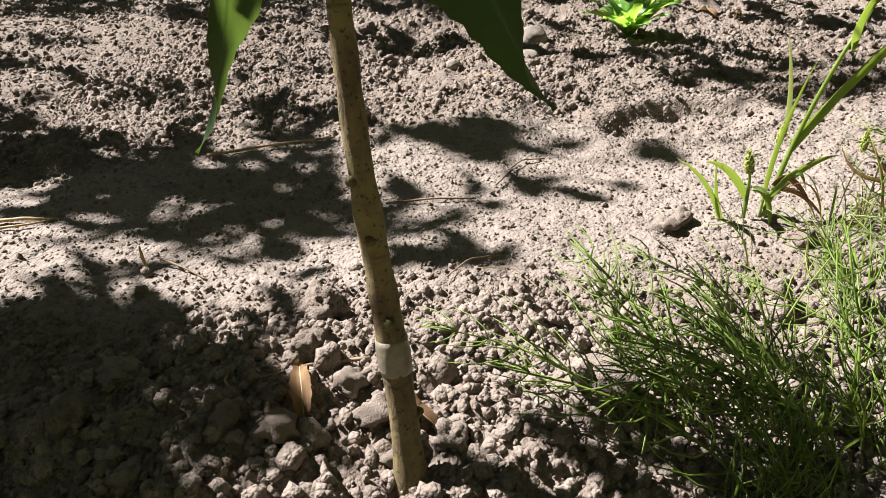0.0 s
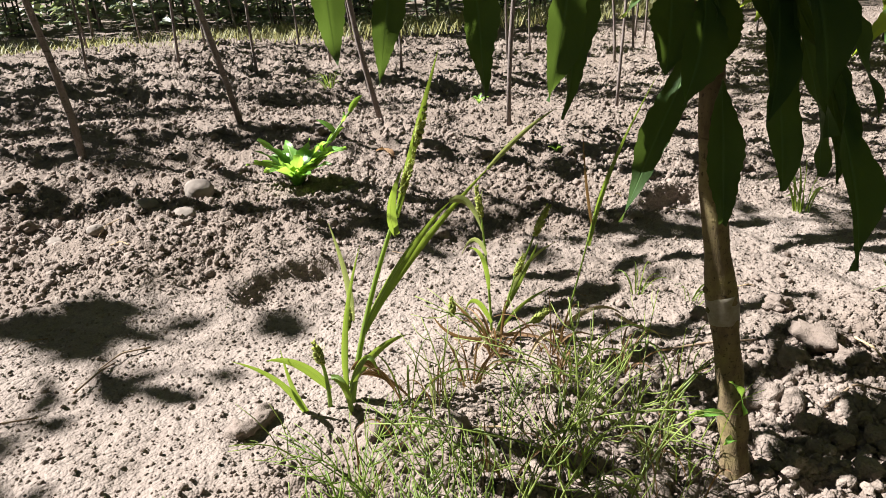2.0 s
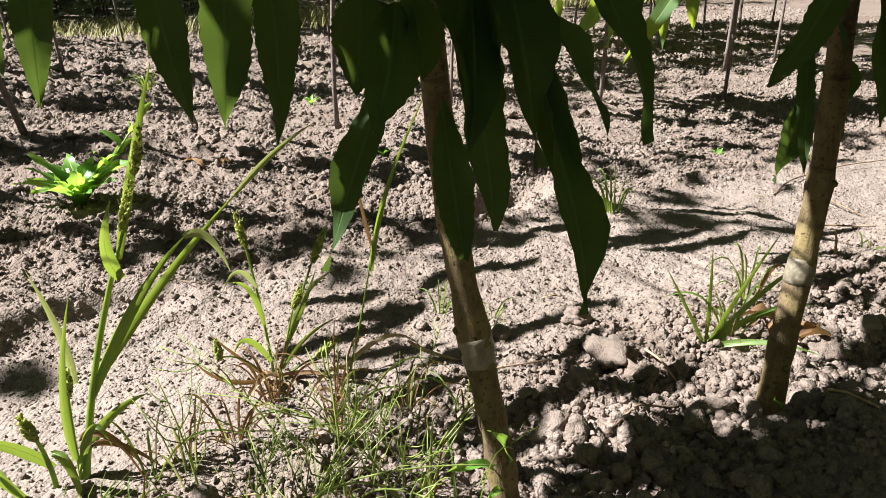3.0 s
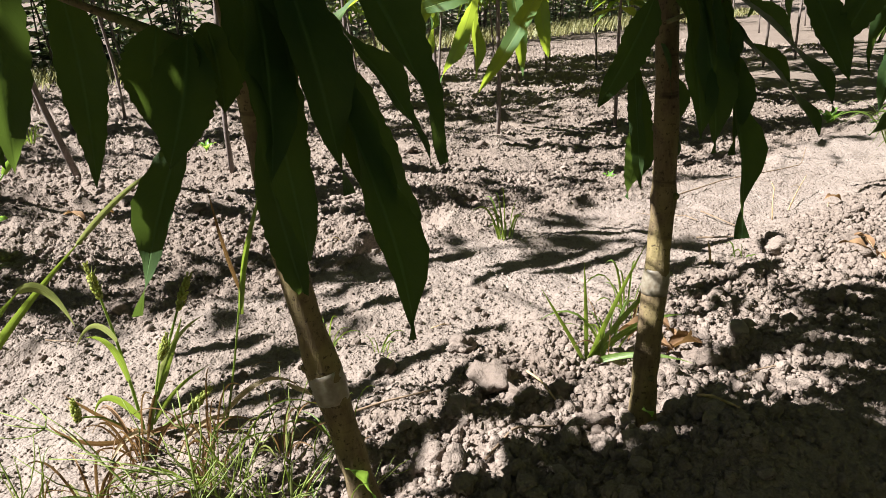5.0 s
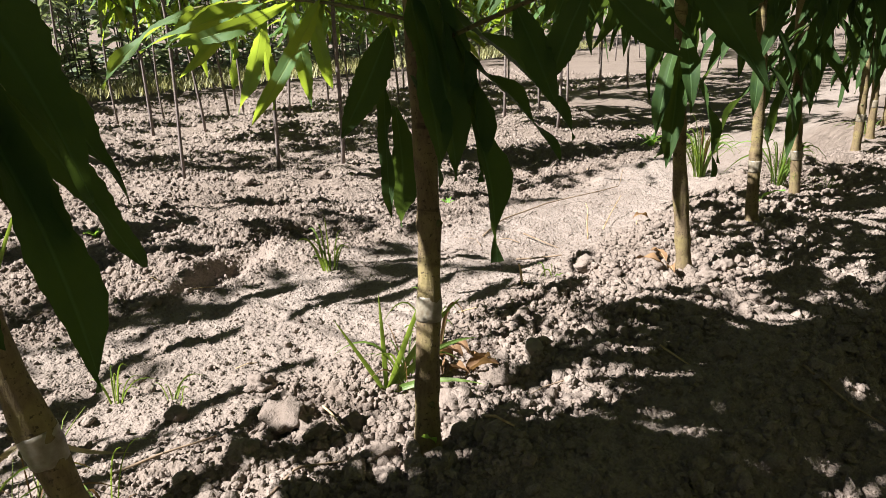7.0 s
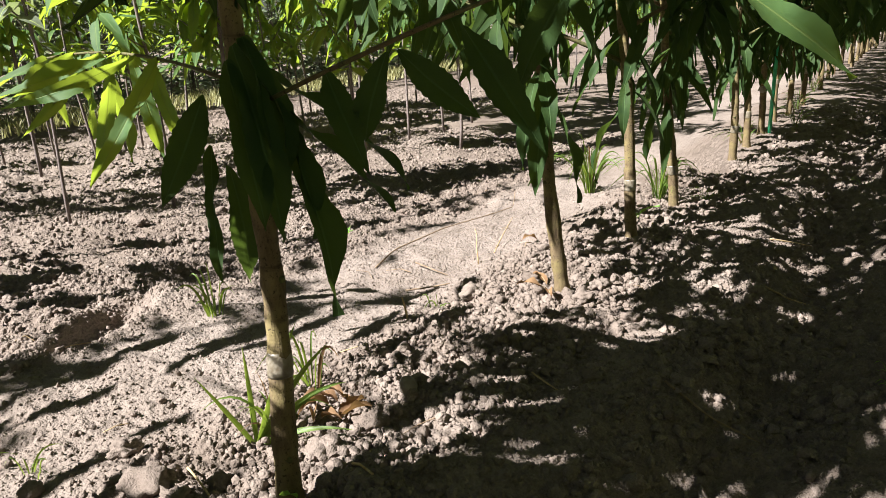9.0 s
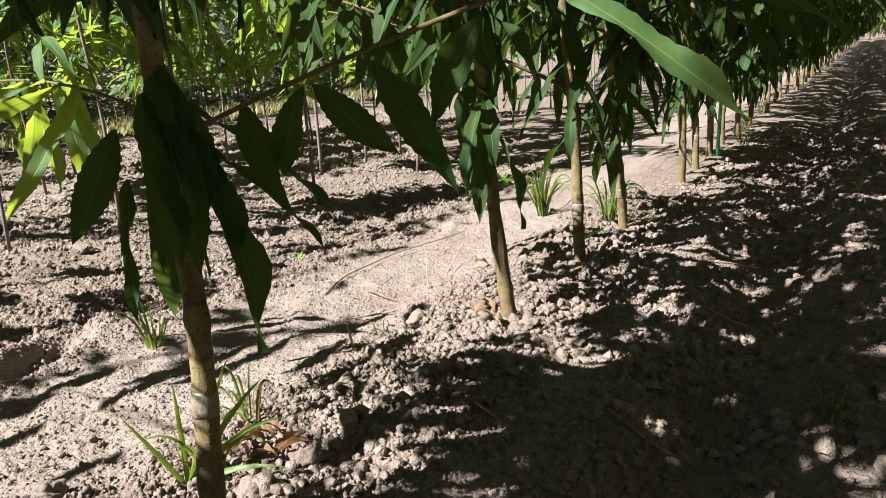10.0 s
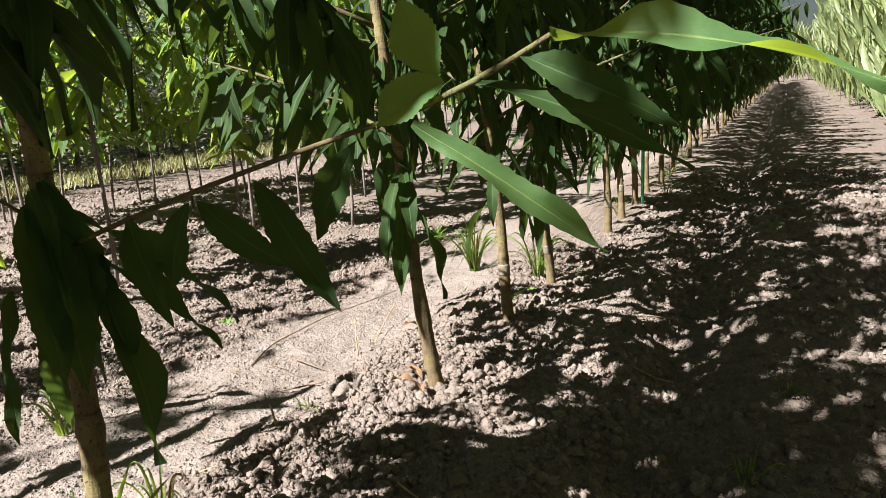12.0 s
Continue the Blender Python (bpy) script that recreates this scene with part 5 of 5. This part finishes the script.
clod(0.25, 0.575, 0.022, 26), clod(0.27, 0.592, 0.026, 27), clod(0.36, 0.53, 0.022, 28), clod(-0.093, 1.403, 0.035, 29), clod(0.476, 1.55, 0.04, 30)
clod(1.267, -0.081, 0.040, 31), clod(1.45, 0.47, 0.035, 32), clod(1.47, 0.37, 0.040, 33), clod(1.40, 0.36, 0.030, 34)
clod(1.062, 0.412, 0.022, 41, 0.9, 0.15, True), clod(0.219, 1.272, 0.055, 42, 0.7, 0.3, True), clod(0.193, 1.162, 0.042, 43, 0.5, 0.3, True)
clod(0.137, 1.217, 0.036, 44, 0.6, 0.3, True), clod(0.068, 1.141, 0.026, 45, 0.7, 0.3, True), clod(0.0, 1.19, 0.03, 46, 0.6, 0.3, True)
clod(0.851, 0.944, 0.026, 51), clod(0.869, 0.934, 0.024, 52)
rng_clod = random.Random(12)
for k in range(120):
    px = rng_clod.uniform(-0.35, 2.1)
    py = float(row_y(px)) + rng_clod.gauss(0.03, 0.07)
    clod(px, py, 0.006 + 0.011 * rng_clod.random() ** 2, 100 + k)
for k in range(60):
    px, py = rng_clod.uniform(-0.6, 3.2), rng_clod.uniform(0.95, 2.2)
    clod(px, py, 0.014 + 0.022 * rng_clod.random() ** 2, 400 + k)


def litter(name, label, category, points, thick, mat, lift=0.002):
    """A twig, straw or root that lies along ground points (x, y, height above the soil)."""
    p = [np.array((x, y, gz(x, y) + h + lift)) for x, y, h in points]
    t = np.linspace(0, len(p) - 1, 4 * len(p))
    line = np.stack([np.interp(t, range(len(p)), [q[i] for q in p]) for i in range(3)], -1)
    ob = new(name, mesh_of(name, *tube(line, np.linspace(thick, thick * 0.55, len(t)), 6, 0.15, int(1000 * points[0][0]) % 97), mat))
    return tagged(ob, label, category, "litter on the soil")


STR, TWG = ("straw", "broken yellow straw lying on the soil", "straw"), ("twig", "thin dark dry twig lying on the soil", "twig")
litter(*STR, [(-0.435, 0.652, 0.001), (-0.40, 0.655, 0.003), (-0.36, 0.649, 0)], 0.0022, STRAW)
litter(*STR, [(-0.43, 0.635, 0.001), (-0.39, 0.642, 0.002), (-0.37, 0.65, 0)], 0.0016, STRAW)
litter(*STR, [(-0.244, 0.793, 0.001), (-0.178, 0.815, 0.004), (-0.093, 0.835, 0.001)], 0.0022, STRAW)
litter(*STR, [(-0.226, 0.534, -0.003), (-0.228, 0.536, 0.012), (-0.229, 0.538, 0.026)], 0.002, STRAW)
litter(*TWG, [(-0.222, 0.551, 0.006), (-0.193, 0.535, 0.002), (-0.17, 0.52, 0)], 0.0012, ROOT)
litter(*TWG, [(-0.013, 0.37, 0.002), (-0.052, 0.372, 0.004), (-0.09, 0.36, 0)], 0.0014, ROOT)
litter(*TWG, [(-0.075, 0.334, 0.002), (-0.07, 0.315, 0.008), (-0.067, 0.30, 0.0)], 0.0018, ROOT)
litter(*TWG, [(-0.02, 0.655, 0.002), (0.03, 0.66, 0.003), (0.075, 0.668, 0.0)], 0.0014, ROOT)
litter(*TWG, [(0.10, 0.70, 0.002), (0.12, 0.735, 0.003), (0.13, 0.755, 0.0)], 0.0012, ROOT)
litter("dry_stalk", "long reddish dry stalk lying on the crust with upturned tip", "stalk", [(1.44, 0.80, 0), (1.539, 0.837, 0.004), (1.709, 0.839, 0.010), (1.87, 0.809, 0.012), (1.945, 0.799, 0.012), (1.952, 0.797, 0.05)], 0.0015, ROOT)
litter(*TWG, [(1.247, 0.565, -0.004), (1.246, 0.568, 0.02), (1.244, 0.57, 0.034)], 0.0020, STRAW)
litter(*TWG, [(1.487, 0.741, 0.008), (1.48, 0.70, 0.006), (1.471, 0.654, 0.001)], 0.0014, ROOT)
litter(*TWG, [(1.37, 0.67, 0.003), (1.39, 0.64, 0.006), (1.41, 0.606, 0.002)], 0.0018, ROOT)
litter("orange_stalk", "short orange-brown dry stalk stuck in the ridge", "stalk", [(0.927, 0.372, 0.0), (0.912, 0.345, 0.006), (0.893, 0.311, 0.010)], 0.0017, STRAW)
litter(*TWG, [(1.173, 0.318, 0.004), (1.164, 0.296, 0.006), (1.154, 0.268, 0.001)], 0.0013, STRAW)
litter(*STR, [(1.633, 0.659, 0.001), (1.72, 0.69, 0.016), (1.80, 0.715, 0.03)], 0.0014, STRAW)
litter(*STR, [(1.562, 0.649, -0.002), (1.566, 0.655, 0.03), (1.575, 0.66, 0.05), (1.60, 0.68, 0.056)], 0.0013, STRAW)
litter(*STR, [(1.663, 0.169, 0.001), (1.663, 0.131, 0.004), (1.673, 0.084, 0.001)], 0.0016, STRAW)
litter(*STR, [(1.256, 0.191, 0.002), (1.248, 0.136, 0.004), (1.26, 0.085, 0.001)], 0.0016, ROOT)
litter(*STR, [(1.907, 0.213, 0.002), (1.94, 0.18, 0.004), (1.968, 0.149, 0.001)], 0.0016, STRAW)
litter(*TWG, [(0.66, 0.56, 0.002), (0.70, 0.545, 0.004), (0.745, 0.53, 0.001)], 0.0014, ROOT)
litter(*TWG, [(0.84, 0.50, 0.003), (0.83, 0.47, 0.008), (0.825, 0.44, 0.001)], 0.0014, STRAW)
litter(*TWG, [(0.72, 0.42, 0.003), (0.76, 0.43, 0.006), (0.80, 0.42, 0.001)], 0.0014, ROOT)
rng_litter = random.Random(31)
for k in range(46):
    px, py = rng_litter.uniform(-0.4, 2.2), rng_litter.uniform(0.1, 1.25)
    a, ln = rng_litter.uniform(0, 6.28), rng_litter.uniform(0.015, 0.06)
    litter(*(STR if k % 3 == 0 else TWG), [(px, py, 0.001), (px + ln * 0.5 * math.cos(a), py + ln * 0.5 * math.sin(a), 0.004), (px + ln * math.cos(a + 0.3), py + ln * math.sin(a + 0.3), 0.001)], 0.0006 + 0.0006 * rng_litter.random(), STRAW if k % 3 == 0 else ROOT)


def fallen_leaf(x, y, size, turn, seed, curl=0.5):
    v, f, b = blade(size, size * 0.26, 0.18, 0.9 * curl + 0.3, 2.6, seed, 12, 5)
    ob = new("fallen_leaf", mesh_of("fallen_leaf", v, f, DRY, True, b))
    ob.matrix_basis = Matrix.Translation((x, y, gz(x, y) + 0.004)) @ Matrix.Rotation(turn, 4, "Z") @ Matrix.Rotation(0.15, 4, "X")
    return tagged(ob, "curled brown fallen leaf lying on the soil", "leaf", "fallen leaves")


fallen_leaf(-0.05, 0.319, 0.050, 0.2, 1), fallen_leaf(0.031, 0.314, 0.045, 1.0, 2), fallen_leaf(1.405, 0.425, 0.045, 0.3, 3), fallen_leaf(1.43, 0.435, 0.04, -0.5, 4)
fallen_leaf(1.70, 0.60, 0.04, 1.2, 5), fallen_leaf(0.60, 1.40, 0.05, 0.6, 6), fallen_leaf(0.65, 1.42, 0.045, 2.6, 7), fallen_leaf(1.395, 0.415, 0.04, 2.2, 8)
for k in range(9):
    fallen_leaf(0.985 + 0.018 * math.cos(2.4 * k), 0.455 + 0.02 * math.sin(2.4 * k), 0.026 + 0.004 * (k % 4), 2.4 * k, 20 + k, 1.8)


# ---- low weeds ----
def rosette(x, y, size, count, seed):
    rng = np.random.RandomState(seed)
    root = thing("rosette_weed", "bright green rosette weed with lobed upright leaves", "weed", "weeds of the bed", (x, y, gz(x, y)))
    for k in range(count):
        a = 2.4 * k
        up = 0.5 + 0.9 * (1 - k / count) * rng.uniform(0.6, 1)
        ln = size * rng.uniform(0.7, 1.1)
        v, f, b = blade(ln, ln * 0.26, 0.12, 0.35, 1.6, seed + k, 12, 5, 0.9, 0.16)
        part("leaf", mesh_of("leaf", v, f, ROSETTE, True, b), root, "", aim((0, 0, 0), (math.cos(a), math.sin(a), up), (-math.cos(a) * 0.4, -math.sin(a) * 0.4, 1)))
    return root


BIG_ROSETTE = rosette(0.385, 1.255, 0.105, 24, 5)
grass_stalk(BIG_ROSETTE, (0, 0, 0.0), (0.045, 0.0, 0.055), (0.105, 0.0, 0.125), 0.0022, ROSETTE)
for k in range(7):
    p = curve3((0, 0, 0.0), (0.045, 0.0, 0.055), (0.105, 0.0, 0.125), 9)[2 + k]
    grass_blade(BIG_ROSETTE, p, p + np.array([0.035 * math.cos(2.2 * k), 0.03 * math.sin(2.2 * k), 0.022]), 0.008, 0.011, ROSETTE)
rosette(1.71, 1.14, 0.03, 8, 25)
rosette(0.965, 1.388, 0.03, 7, 45)
rosette(1.0, 1.95, 0.04, 8, 65)
rosette(2.60, 1.05, 0.07, 10, 85)
tuft("grass_tuft", "thin pale grass tuft in the dug field", (0.62, 2.3), 11, 22, 0.10, 0.003, GRASS, 0.95)
tuft("grass_tuft", "few thin green grass blades on the crust", (0.72, 0.70), 12, 8, 0.06, 0.0024, GRASS, 0.9)
tuft("grass_tuft", "few thin green grass blades on the crust", (0.76, 0.65), 13, 7, 0.05, 0.0024, GRASS, 0.9)
tuft("grass_tuft", "few thin green grass blades on the crust", (1.30, 0.55), 14, 6, 0.05, 0.0024, GRASS, 0.9)
tuft("grass_tuft", "small grass tuft at the foot of a tree", (2.12, 0.40), 15, 16, 0.07, 0.003, GRASS, 0.95)
tuft("grass_tuft", "yellowish grass tuft under the far trees", (2.9, 0.5), 16, 26, 0.10, 0.003, GRASS, 0.95, 6)
tuft("grass_tuft", "yellowish grass tuft under the far trees", (3.3, 0.42), 17, 30, 0.12, 0.003, GRASS, 0.95, 8)
tuft("grass_tuft", "yellowish grass tuft under the far trees", (3.8, 0.5), 18, 34, 0.14, 0.003, GRASS, 0.95, 8)
tuft("grass_tuft", "yellowish grass tuft under the far trees", (4.5, 0.55), 19, 34, 0.15, 0.003, GRASS, 0.95, 8)
tuft("grass_tuft", "low grass tuft on the shaded track", (1.60, -0.06), 20, 14, 0.05, 0.003, GRASS, 0.9)
tuft("grass_tuft", "low grass tuft on the shaded track", (2.54, 0.12), 21, 12, 0.05, 0.003, GRASS, 0.9)
tuft("grass_tuft", "low grass tuft on the shaded track", (4.2, -0.03), 22, 16, 0.09, 0.004, GRASS, 0.9)


def sprout(tree, foot, leaves):
    for base, tip, width in leaves:
        set_leaf(tree, base, tip, width, (0, -0.4, 1), 0.12, ROSETTE)


# suckers at the foot of trunks
sprout(TREE_2, (0.60, 0.40), [((0.600, 0.392, 0.060), (0.556, 0.392, 0.078), 0.009), ((0.600, 0.392, 0.062), (0.583, 0.385, 0.105), 0.010), ((0.598, 0.390, 0.045), (0.575, 0.375, 0.060), 0.007)])
sprout(TREE_5, (1.79, 0.44), [((1.785, 0.435, 0.03), (1.75, 0.42, 0.05), 0.012), ((1.79, 0.43, 0.03), (1.80, 0.39, 0.055), 0.012)])
sprout(TREE_3, (0.86, 0.38), [((0.860, 0.376, 0.015), (0.835, 0.360, 0.050), 0.010)])

stake = new("plant_stake", mesh_of("plant_stake", *tube([(0, 0, -0.03), (0.002, 0, 0.2), (0.01, 0, 0.62)], [0.006, 0.006, 0.0055], 8), GREEN_PLASTIC))
stake.location = (3.05, 0.455, gz(3.05, 0.455))
tagged(stake, "thin green plastic plant stake in the tree row", "stake")
